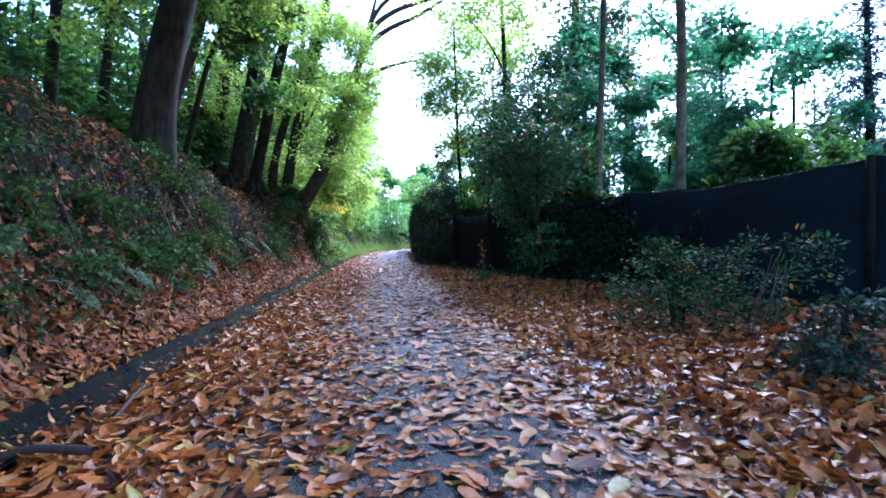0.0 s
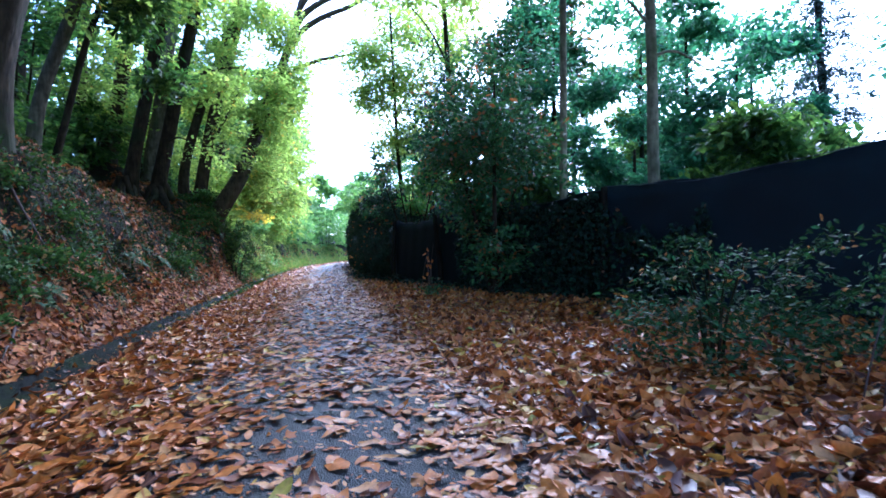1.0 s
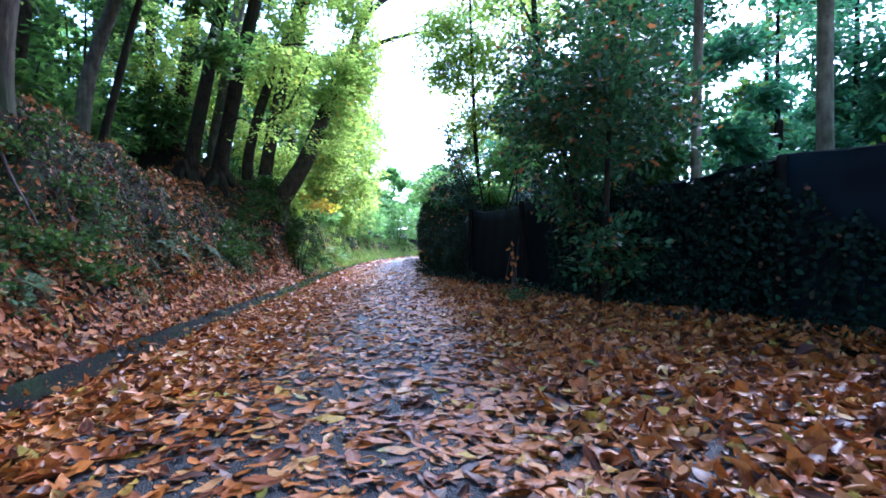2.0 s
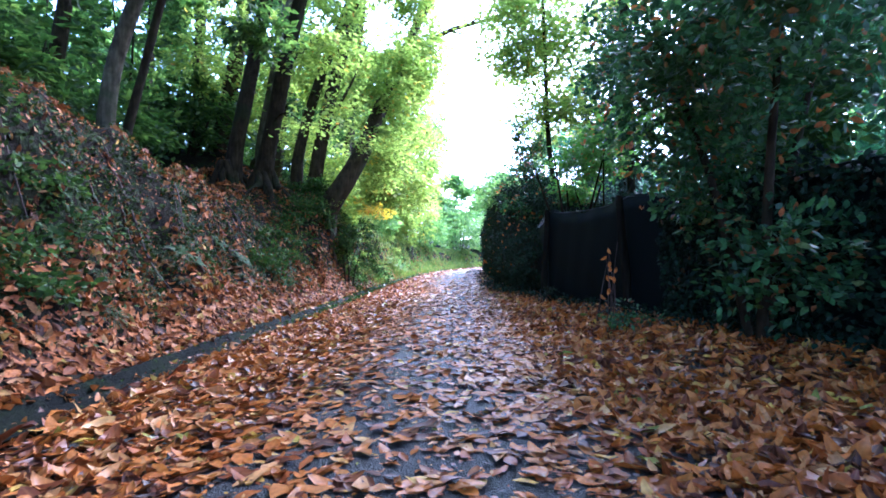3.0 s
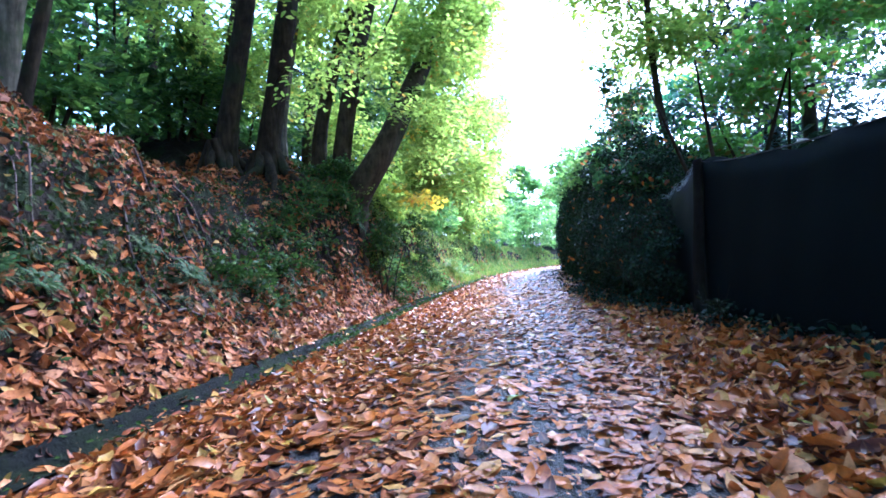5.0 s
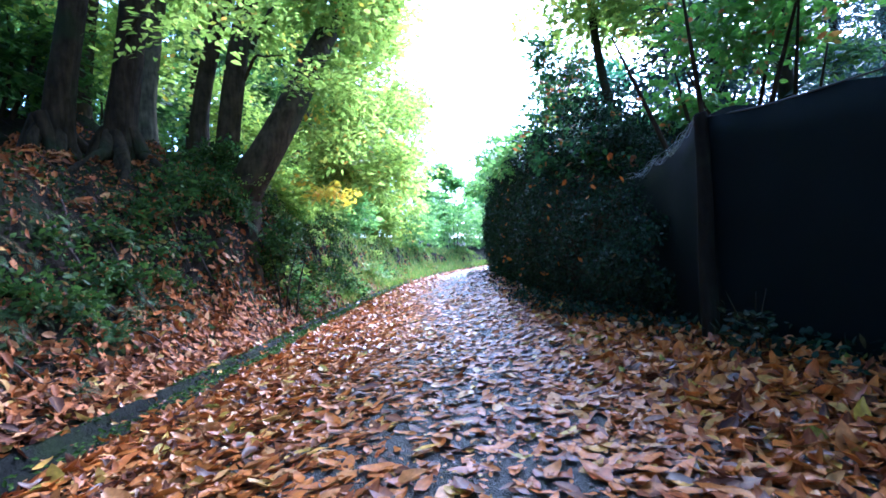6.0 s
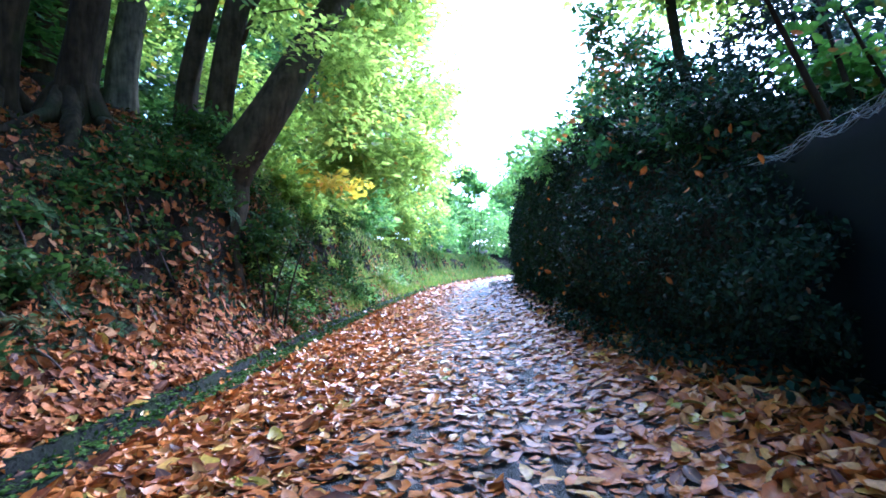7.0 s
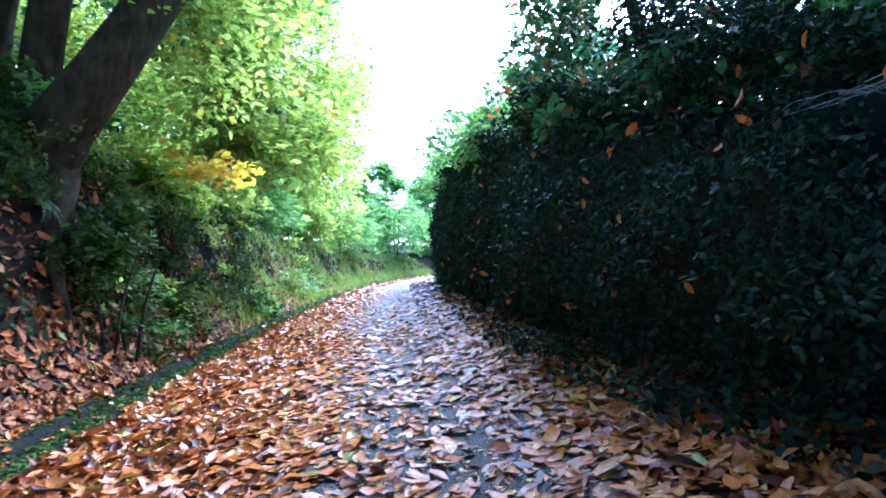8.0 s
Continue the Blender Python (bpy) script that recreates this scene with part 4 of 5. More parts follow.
shrub("holly_tree", 1.95, 11.1, 4.0, [(1.75, 11.3, 2.7, 1.1, 1.2, 1.0, 1.6), (1.8, 11.6, 1.8, 0.6, 0.8, 0.5, 0.5), (1.9, 11.0, 3.6, 0.9, 0.9, 0.6, 0.8), (2.2, 10.3, 2.2, 0.8, 0.8, 0.7, 0.8), (1.35, 12.6, 3.3, 0.8, 0.9, 0.8, 0.9), (1.5, 11.8, 2.4, 0.9, 1.0, 0.9, 1.2), (1.2, 10.5, 2.5, 0.6, 0.7, 0.4, 0.7), (1.7, 9.6, 2.7, 0.6, 0.6, 0.4, 0.6), (1.9, 10.6, 0.8, 0.45, 0.7, 0.5, 0.5), (1.7, 11.5, 1.4, 0.5, 0.7, 0.5, 0.6)], HOLLY, 100, 0.09, "dense dark holly growing through the net fence", "tree", stems=3, full=1)
shrub("glossy_shrub", 2.6, 6.0, 1.1, [(2.6, 6.0, 0.4, 0.9, 0.7, 0.4, 1.2), (2.35, 6.0, 0.8, 0.3, 0.3, 0.2, 0.3), (2.95, 5.7, 0.78, 0.4, 0.3, 0.25, 0.35), (2.15, 6.15, 0.28, 0.4, 0.4, 0.28, 0.45), (3.25, 5.3, 0.55, 0.5, 0.5, 0.5, 0.6), (2.7, 5.4, 0.2, 0.6, 0.3, 0.22, 0.5), (3.5, 5.2, 0.9, 0.2, 0.2, 0.2, 0.15)], SHRUB, 62, 0.056, "low glossy dark green shrub in front of the net fence", full=2, stems=9, spread=0.2, flat=0.75)
shrub("bramble", 2.35, 3.35, 0.35, [(2.35, 3.35, 0.16, 0.3, 0.22, 0.14, 0.6), (2.55, 3.45, 0.3, 0.22, 0.2, 0.12, 0.4)], LAUREL, 60, 0.05, "dark low bramble at the foot of the leaf mound", full=2, stems=4, spread=0.15)
shrub("bramble", 0.35, 14.9, 0.5, [(0.3, 14.9, 0.18, 0.25, 0.25, 0.16, 0.4)], SHADED_LEAF, 18, 0.06, "small glossy bramble at the foot of the net fence", full=2, stems=3, spread=0.15)
shrub("bramble", -0.45, 17.3, 0.4, [(-0.45, 17.3, 0.14, 0.2, 0.2, 0.12, 0.4)], SHADED_LEAF, 16, 0.05, "small glossy bramble at the foot of the hedge", full=2, stems=3, spread=0.15)
shrub("bramble", -0.75, 18.7, 0.4, [(-0.75, 18.7, 0.12, 0.2, 0.25, 0.12, 0.4)], SHADED_LEAF, 14, 0.05, "small glossy bramble at the foot of the hedge", full=2, stems=3, spread=0.15)
shrub("bramble", 1.0, 12.0, 0.4, [(1.0, 12.0, 0.15, 0.3, 0.3, 0.15, 0.5)], HOLLY, 20, 0.06, "small glossy bramble at the foot of the net fence", full=2, stems=3, spread=0.15)
shrub("maple_bush", 1.5, 16.8, 3.0, [(1.2, 16.6, 2.6, 0.7, 0.8, 0.5, 1.0), (1.7, 15.6, 2.9, 0.7, 0.8, 0.5, 0.8), (1.0, 17.4, 2.0, 0.4, 0.4, 0.3, 0.4)], MAPLE, 100, 0.10, "green maple bush with red leaves behind the net fence", stems=3)

# ---- right side: trees behind the fence ----
# WOODS crowns at the top of both grey trees are unseen, added to dim the bank
tree("grey_tree", straight(5.15, 11.5, 13, (0.0, 0.1), 0.13, 0.09, 0.3), [[(5.15, 11.5, 4.6, 0.03), (5.7, 11.6, 4.75, 0.025), (6.6, 11.9, 4.5, 0.01)], [(5.15, 11.5, 5.2, 0.035), (4.6, 11.6, 5.9, 0.02), (4.2, 11.8, 6.4, 0.01)]], POLE_BARK,
     "straight slender grey trunk behind the net fence", [(BLUEGREEN, sprays([(5.4, 12.2, 6.5, 1.0, 1.0, 1.2, 1), (6.2, 12.8, 4.5, 0.8, 1.0, 0.8, 1)], 60, 0.12)), (WOODS, sprays(scattered(6.2, 11.5, 11.0, 3.2, 1.6, 18), 26, 0.27))], "trees behind the fence", 10, 0.15)
tree("grey_tree", straight(3.4, 11.6, 12, (0.3, 0.2), 0.085, 0.05, 0.3), [], POLE_BARK, "thin pale trunk behind the net fence", [(BLUEGREEN, sprays([(3.4, 12.8, 5.2, 0.9, 0.9, 1.2, 1)], 60, 0.11)), (WOODS, sprays(scattered(4.0, 13.5, 11.6, 2.4, 1.4, 12), 26, 0.27))], "trees behind the fence", 8, 0.15)
tree("sapling", [(0.88, 19.9, ground_at(0.88, 19.9), 0.085), (0.86, 19.95, 2.5, 0.075), (0.65, 20.4, 4.5, 0.065), (0.5, 20.4, 9.5, 0.03)], [[(0.62, 20.4, 5.2, 0.02), (0.2, 20.5, 6.1, 0.012), (-0.2, 20.6, 6.8, 0.005)], [(0.6, 20.4, 6.0, 0.02), (1.2, 20.6, 7.0, 0.012), (1.7, 20.8, 7.6, 0.005)]], DARK_BARK,
     "dark sapling with sparse yellow-green leaves beside the hedge", [(CANOPY, sprays([(0.5, 20.7, 6.2, 1.2, 1.2, 1.4, 0.8), (0.2, 20.7, 7.6, 1.3, 1.2, 0.9, 0.8), (1.6, 21, 7.0, 1.2, 1.2, 1.2, 0.8), (2.2, 22, 9.2, 1.8, 1.2, 1.0, 0.9), (0.6, 22, 9.8, 1.4, 1.2, 0.8, 0.8), (1.6, 21.5, 5.4, 0.8, 0.8, 0.6, 0.4), (-0.3, 20.6, 6.6, 0.9, 0.9, 0.5, 0.5), (-0.5, 21.0, 8.2, 1.0, 1.0, 0.6, 0.6), (0.9, 20.3, 5.0, 0.9, 0.9, 0.5, 0.5)], 170, 0.13))], "trees behind the fence", 8, 0.1)
for x, y, h, r in ((2.6, 20.9, 8.0, 2.6), (6.5, 24.5, 13, 2.4), (13.2, 16.6, 12, 2.3), (9.4, 27, 13, 2.6)):
    z = ground_at(x, y)
    top = empty("conifer", (0, 0, 0), "dark blue-green conifer behind the fence", "tree", "conifers")
    part("trunk", tube_mesh("trunk", [tube(straight(x, y, z + h, (0.1, 0), 0.17, 0.03), 16, 9)], DARK_BARK), top)
    part("crown", foliage_mesh("crown", CONIFER, sprays([(x, y, z + h * k, r * (1.08 - k), r * (1.08 - k), 0.32, 1.15 - k) for k in np.linspace(0.18, 0.98, 14)], 105 if x < 5 else 110 if x > 12 else 90, 0.16, 0.4, 0.85, 0.3, 0.5, 0.3), 0), top)
for x, y, h, r, m in ((4.3, 15, 7.5, 1.6, BLUEGREEN), (7.4, 16.5, 8.5, 1.8, BLUEGREEN), (8.6, 19, 9.5, 2.0, WOODS), (9.0, 12.5, 3.8, 1.6, WOODS), (6.6, 10.0, 3.2, 1.2, WOODS), (5.6, 13.5, 3.6, 1.4, BLUEGREEN), (3.2, 13.6, 3.6, 1.2, WOODS), (11.5, 14, 4.0, 1.6, BLUEGREEN), (6.0, 21, 9, 2.2, WOODS), (12.5, 26, 7, 2.5, WOODS), (2.4, 17.5, 2.7, 0.9, LAUREL), (10.5, 20, 8, 2.4, BLUEGREEN), (3.6, 27, 9, 2.2, BLUEGREEN), (9, 29, 10, 2.8, WOODS), (14, 13, 8.5, 2.2, BLUEGREEN), (8.4, 13.8, 6.0, 1.6, BLUEGREEN), (10.6, 16.2, 8.5, 2.0, BLUEGREEN), (6.9, 13.4, 7.0, 1.5, BLUEGREEN), (1.6, 31, 7, 1.8, CANOPY), (16, 23, 9, 3, WOODS)):
    z = ground_at(x, y)
    tree("garden_tree", straight(x, y, z + h * 0.85, (0.2, 0.1), 0.09, 0.03), [], DARK_BARK, "leafy tree in the garden behind the net fence", [(m, canopy(x, y, z + h * 0.52, r, h * 0.45, 12, 23 if x < 5.2 else 27, 0.18))], "garden trees", 8, 0.1, full=0)

tree("lime_tree", straight(2.4, 18.2, 11, (-0.4, -0.2), 0.11, 0.05), [[(2.3, 18.1, 6.6, 0.04), (1.6, 17.8, 7.8, 0.025), (0.8, 17.5, 8.6, 0.01)]], DARK_BARK, "slender tree with yellow-green leaves spreading over the hedge",
     [(CANOPY, sprays([(1.6, 17.6, 8.7, 1.2, 1.2, 0.7, 1.0), (2.6, 16.2, 8.3, 1.2, 1.2, 0.8, 1.0), (0.5, 18.2, 9.2, 1.2, 1.2, 0.7, 1.0), (2.7, 19.2, 8.2, 1.2, 1.2, 0.8, 1.0), (1.4, 15.4, 9.2, 1.3, 1.3, 0.7, 1.0), (0.4, 16.4, 9.8, 1.3, 1.3, 0.6, 1.0)], 70, 0.14))], "trees behind the fence", 8, 0.2)
# low holly boughs on this tree are added to shade the lane edge
tree("overhanging_tree", straight(4.0, 16.2, 12, (0.2, 0.2), 0.16, 0.08), [[(4.0, 16.2, 4.6, 0.06), (3.2, 16.6, 5.6, 0.04), (2.2, 17.6, 6.0, 0.012)], [(4.0, 16.2, 3.6, 0.06), (2.9, 15.2, 4.2, 0.04), (1.5, 14.8, 4.4, 0.012)]], DARK_BARK, "dark dense tree reaching over the fence towards the lane",
     [(HOLLY, sprays(scattered(4.2, 16.2, 6.6, 1.9, 1.8, 16), 38, 0.13)), (HOLLY, sprays([(2.6, 14.6, 4.4, 1.0, 1.0, 0.7, 1), (1.9, 15.3, 4.3, 0.8, 0.9, 0.5, 0.7), (2.9, 13.6, 5.4, 1.0, 1.0, 0.7, 1), (1.6, 14.4, 5.5, 0.9, 0.9, 0.4, 0.6), (3.4, 15.2, 3.4, 0.9, 1.0, 0.8, 1)], 34, 0.085))], "trees behind the fence", 10, 0.2)

# crown and trunk stay out of view, added to shade the right of the lane
tree("overhanging_tree", straight(8.6, 8.2, 9, (-1.0, 0.2), 0.2, 0.08), [[(8.2, 8.3, 5.0, 0.08), (5.6, 8.2, 6.4, 0.05), (2.8, 7.8, 6.6, 0.02)], [(8.1, 8.4, 5.6, 0.08), (5.6, 9.6, 6.6, 0.05), (2.6, 10.4, 6.9, 0.02)]], DARK_BARK, "unseen dark holly crown added above the fence for shade",
     [(LAUREL, sprays([(4.2, 6.0, 6.2, 1.2, 1.2, 0.6, 1), (3.2, 7.4, 6.4, 1.3, 1.2, 0.6, 1.2), (2.2, 8.6, 6.5, 1.0, 1.2, 0.5, 1.0), (3.6, 9.2, 6.6, 1.4, 1.2, 0.6, 1.2), (2.6, 10.4, 6.8, 1.1, 1.2, 0.5, 1.0), (4.8, 7.6, 7.0, 1.4, 1.4, 0.8, 1.2), (3.0, 5.4, 6.6, 1.0, 1.0, 0.5, 0.8), (6.2, 8.0, 7.2, 1.2, 1.2, 0.6, 0.8)], 75, 0.16))], "trees behind the fence", 10, 0.2)

# ---- dead stalks by the fence and the leaf mound, sticks on the bank and verge ----
verge_stalks = empty("dead_stalks", (0, 0, 0), "dry tan stalks leaning beside the mound of leaves", "dead plant")
stalks = empty("dead_stalks", (0, 0, 0), "dry brown stalks with a few orange leaves before the net fence", "dead plant")
for k in range(7):
    x, y = 0.95 + 0.1 * rng.normal(), 12.6 + 0.12 * rng.normal()
    z, h, dx = ground_at(x, y, 0.03), rng.uniform(0.6, 1.1), rng.uniform(-0.12, 0.14)
    part("stalk", tube_mesh("stalk", [tube([(x, y, z, 0.007), (x + dx * 0.4, y, z + h * 0.5, 0.006), (x + dx, y + 0.05, z + h, 0.003)], 8, 5)], STICK), stalks)
    for j in range(1 + (k % 3 == 0)):
        at = rng.uniform(0.3, 1.0)
        p = np.array([[x + dx * at + 0.03 * rng.normal(), y - 0.03, z + h * at]])
        V, polys, rib = blades(p, rng.normal(size=(1, 3)) - np.array([0, 0, 1.2]), unit(np.array([[-0.2, -1.0, 0.3]]) + rng.normal(size=(1, 3)) * 0.5), 0.09, 0.04, 0.6, 0.35)
        part("leaf", mesh_of("leaf", V, polys, LITTER, True, rib), stalks)


for k in range(6):
    x, y = 2.55 + 0.12 * rng.normal(), 4.55 + 0.12 * rng.normal()
    z, h, dx = ground_at(x, y, 0.03), rng.uniform(0.6, 1.0), rng.uniform(0.1, 0.5)
    part("stalk", tube_mesh("stalk", [tube([(x, y, z, 0.006), (x + dx * 0.35, y, z + h * 0.5, 0.005), (x + dx, y + 0.05, z + h, 0.0025)], 8, 5)], STICK), verge_stalks)


def stick(points, r, label):
    P = [(px, py, float(land(px, py)) + up, r * (1 - 0.6 * k / (len(points) - 1))) for k, (px, py, up) in enumerate(points)]
    ob = part("fallen_branch", tube_mesh("fallen_branch", [tube(P, 12, 7, 0.08)], STICK))
    tagged(ob, label, "branch", "fallen branches")


stick([(-1.6, 2.55, 0.05), (-1.95, 2.6, 0.06), (-2.3, 2.55, 0.05), (-2.7, 2.7, 0.06)], 0.026, "dark fallen branch lying across the gutter")
stick([(-1.85, 3.1, 0.03), (-2.0, 3.6, 0.06), (-2.25, 4.3, 0.05), (-2.5, 5.0, 0.04)], 0.013, "thin brown twig lying along the gutter")
for k in range(22):
    y0 = rng.uniform(3.5, 21)
    u0 = rng.uniform(0.9, 2.6)
    x0, d, ll = float(gutter_x(y0)) - u0, rng.uniform(0, 6.28), rng.uniform(0.3, 0.9)
    stick([(x0 + ll * t * math.cos(d), y0 + ll * t * math.sin(d), 0.03 + 0.05 * abs(math.sin(5 * t + k))) for t in (0, 0.35, 0.7, 1)], rng.uniform(0.006, 0.018), "broken dead branch lying on the leafy bank")

for k in range(26):
    y0 = 3.2 + 0.72 * k + rng.uniform(-0.3, 0.3)
    x0 = float(gutter_x(y0)) - 1.85
    sway = rng.uniform(-0.25, 0.25)
    stick([(x0 + d, y0 + sway * d * 2 + 0.05 * math.sin(9 * d + k), 0.03 + 0.09 * math.sin(6 * d)) for d in (-0.25, 0.0, 0.2, 0.38, rng.uniform(0.45, 0.75))], rng.uniform(0.008, 0.022), "dark exposed root hanging down the eroded bank")

# ---- brambles hanging on the bank ----
for y, u, w in ((4.6, 1.9, 0.9), (6.6, 1.7, 0.8), (8.2, 1.5, 0.7), (10.4, 1.75, 0.9), (15.6, 1.35, 0.7), (17.2, 1.5, 1.0), (18.6, 1.45, 0.9), (19.6, 1.8, 0.8), (23.0, 1.5, 1.0), (24.2, 1.2, 0.9), (9.2, 2.0, 0.8), (17.9, 1.5, 0.9), (18.6, 1.4, 0.8), (19.2, 1.05, 0.7), (20.3, 0.85, 0.7), (20.9, 0.9, 0.8), (3.4, 1.4, 0.7), (5.5, 1.4, 0.8), (7.4, 1.35, 0.7), (9.6, 1.4, 0.8), (16.4, 1.5, 0.7), (20.4, 1.3, 0.8), (21.8, 1.1, 0.7)):
    x = float(gutter_x(y)) - u - (0.2 if 14 < y < 20 else 0)
    shrub("bank_bramble", x, y, 0.4, [(x + 0.1, y, 0.12, 0.5 * w, 0.6 * w, 0.22, 0.8), (x + 0.25 * w, y + 0.35, 0.02, 0.35 * w, 0.4 * w, 0.18, 0.5), (x, y - 0.4, 0.1, 0.4 * w, 0.35 * w, 0.18, 0.5)], BRAMBLE, 30, 0.075, "dark green bramble hanging on the steep bank", "bramble", 3, "brambles on the bank", spread=0.2)

for x, y, up in ((-4.75, 19.9, 1.1), (-4.72, 20.2, 1.4), (-5.35, 19.2, 0.3)):
    shrub("bank_bramble", x, y, up + 0.25, [(x, y, up, 0.22, 0.3, 0.3, 0.7), (x - 0.12, y + 0.1, up - 0.4, 0.25, 0.3, 0.35, 0.6)], BRAMBLE, 34, 0.085, "bright bramble leaves hanging beside the exposed root", "bramble", 3, "brambles on the bank", spread=0.2)

for k in range(26):
    y = rng.uniform(19.5, 33)
    x = float(gutter_x(y)) - rng.uniform(0.75, 2.1)
    h = rng.uniform(0.25, 0.7)
    shrub("bank_weed", x, y, h, [(x, y, h * 0.5, 0.35, 0.4, h * 0.5, 0.8), (x + 0.2, y + 0.2, h * 0.3, 0.3, 0.3, h * 0.3, 0.4)], (BRAMBLE, GRASS, FAR, BRAMBLE, CANOPY)[k % 5], 20, 0.085, "leafy weed growing on the bank beside the lane", "weed", 3, "weeds on the bank", spread=0.2, flat=0.7)

# ---- drooping grass tussocks on the bank ----
def tussock(seed, n=75):
    g = np.random.default_rng(seed)
    top = empty("grass_tussock", (0, 0, -50), "drooping dark grass tuft on the steep bank", "grass tuft", "grass tufts on the bank")
    a = g.uniform(0, 6.28, n)
    r = g.uniform(0.02, 0.2, n)
    C = np.stack([r * np.cos(a), r * np.sin(a), 0.10 - r * 0.35], -1)
    A = np.stack([np.cos(a), np.sin(a), 0.9 - 7.5 * r], -1)
    N = unit(np.stack([-0.4 * np.cos(a), -0.4 * np.sin(a), np.ones(n)], -1) + g.normal(size=(n, 3)) * 0.3)
    V, polys, rib = blades(C, A, N, g.uniform(0.12, 0.26, n), 0.009, 0.1, -0.25, 2)
    part("tuft", mesh_of("tuft", V, polys, SEDGE, False, rib), top)
    return top


tuft_kinds = [tussock(s) for s in (21, 22, 23)]
for k in range(190):
    y = rng.uniform(3, 24) if k % 3 else rng.uniform(9.5, 17)
    u = rng.uniform(1.25, 1.9) if k % 4 else rng.uniform(0.8, 2.3)
    x = float(gutter_x(y)) - u
    m = Matrix.LocRotScale((x, y, float(land(x, y))), Euler((0.0, 0.5, rng.uniform(-0.5, 0.5))), Vector((1, 1, 1)) * rng.uniform(0.4, 0.95))
    if k < 3:
        tuft_kinds[k].matrix_basis = m
    else:
        copy_thing(tuft_kinds[k % 3], m)

# ---- ferns, ivy and grass on the bank ----
def fern_plant(seed, n=8):
    """One fern: an Empty with its fronds."""
    g = np.random.default_rng(seed)
    plant = empty("fern", (0, 0, -50), "small green fern growing from the leafy bank", "fern", "ferns on the bank")
    for k in range(n):
        a = 2 * math.pi * k / n + g.uniform(-0.3, 0.3)
        reach = g.uniform(0.28, 0.5)
        d = np.array([math.cos(a), math.sin(a), 0.0])
        side = np.array([-d[1], d[0], 0.0])
        C, A, N, L = [d * reach * 0.5 + np.array([0, 0, reach * 0.2])], [d], [np.array([0, 0, 1.0]) - d * 0.4], [reach]
        for s in np.linspace(0.12, 1, 15):
            p = d * reach * s + np.array([0, 0, reach * (0.9 * s - 0.95 * s * s)])
            for w in (-1, 1):
                ll = 0.11 * (1.05 - s) + 0.02
                C.append(p + side * w * ll * 0.5), A.append(side * w + d * 0.35), N.append(np.array([0, 0, 1.0]) - d * 0.3 + g.normal(size=3) * 0.15), L.append(ll)
        L = np.array(L)
        W = L * 0.32
        W[0] = 0.006
        V, polys, rib = blades(np.array(C), np.array(A), unit(np.array(N)), L, W, 0.1, -0.1, 1)
        part("frond", mesh_of("frond", V, polys, FERN, False, rib), plant)
    return plant


fern_kinds = [fern_plant(s) for s in (3, 4, 5)]
for k in range(56):
    y = rng.uniform(2.5, 9) if k % 2 else rng.uniform(9, 24)
    u = rng.uniform(1.05, 1.75)
    x = float(gutter_x(y)) - u
    n = land_normal(x, y)
    tilt = Vector((0, 0, 1)).rotation_difference(Vector((n * np.array([1, 1, 1.6])).tolist()))
    m = Matrix.LocRotScale((x, y, float(land(x, y)) + 0.02), tilt @ Euler((0, 0, rng.uniform(0, 6.28))).to_quaternion(), Vector((1, 1, 1)) * (rng.uniform(0.7, 1.15) if y < 9 else rng.uniform(0.45, 0.9)))
    if k < 3:
        fern_kinds[k].matrix_basis = m
    else:
        copy_thing(fern_kinds[k % 3], m)


def strewn(n, y0, y1, u0, u1, weight):
    """Random places by distance u up the bank from the gutter (minus: over the lane), thinned by weight(u, y)."""
    y = rng.uniform(y0, y1, n)
    u = rng.uniform(u0, u1, n)
    keep = rng.random(n) < weight(u, y)
    return gutter_x(y[keep]) - u[keep], y[keep], u[keep]


x, y, u = strewn(100000, 1.0, 36, 0.7, 3.6, lambda u, y: np.interp(u, [0.7, 1.1, 1.35, 1.6, 1.9, 2.3, 3.6], [0, 0.15, 0.45, 0.85, 0.7, 0.25, 0.3]) * np.interp(y, [6.5, 8.5, 11, 15, 17, 19, 23], [1, 0.7, 0.4, 0.35, 0.35, 0.4, 1]) * np.clip(0.55 + 0.9 * ripple(u * 3, y, 1.4, 5.0), 0, 1))
n_ = len(x)
nrm = land_normal(x, y)
ivy = foliage_mesh("ivy", IVY, (np.stack([x, y, land(x, y) + rng.uniform(0.02, 0.14, n_)], -1), rng.normal(size=(n_, 3)) - nrm * 0.3, unit(nrm + rng.normal(size=(n_, 3)) * 0.45), rng.uniform(0.035, 0.09, n_), rng.uniform(0.03, 0.06, n_)), 0)
tagged(part("ivy_cover", ivy), "patchy ivy and small weeds on the shaded bank", "ivy", kind="stuff")
# low leaves along fence and hedge, near black to deepen the shade there
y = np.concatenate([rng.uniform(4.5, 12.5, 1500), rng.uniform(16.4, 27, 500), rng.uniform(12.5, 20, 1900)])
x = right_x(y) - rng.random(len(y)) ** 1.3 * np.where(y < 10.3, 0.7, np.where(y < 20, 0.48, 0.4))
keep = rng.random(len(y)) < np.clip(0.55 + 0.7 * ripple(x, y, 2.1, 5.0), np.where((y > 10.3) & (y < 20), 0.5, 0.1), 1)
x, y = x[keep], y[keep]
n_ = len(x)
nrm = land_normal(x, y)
under_leaf = foliage_mesh("undergrowth", SHADED_LEAF, (np.stack([x, y, land(x, y) + rng.uniform(0.02, 0.14, n_)], -1), rng.normal(size=(n_, 3)), unit(nrm + rng.normal(size=(n_, 3)) * 0.5), rng.uniform(0.04, 0.09, n_), rng.uniform(0.025, 0.05, n_)))
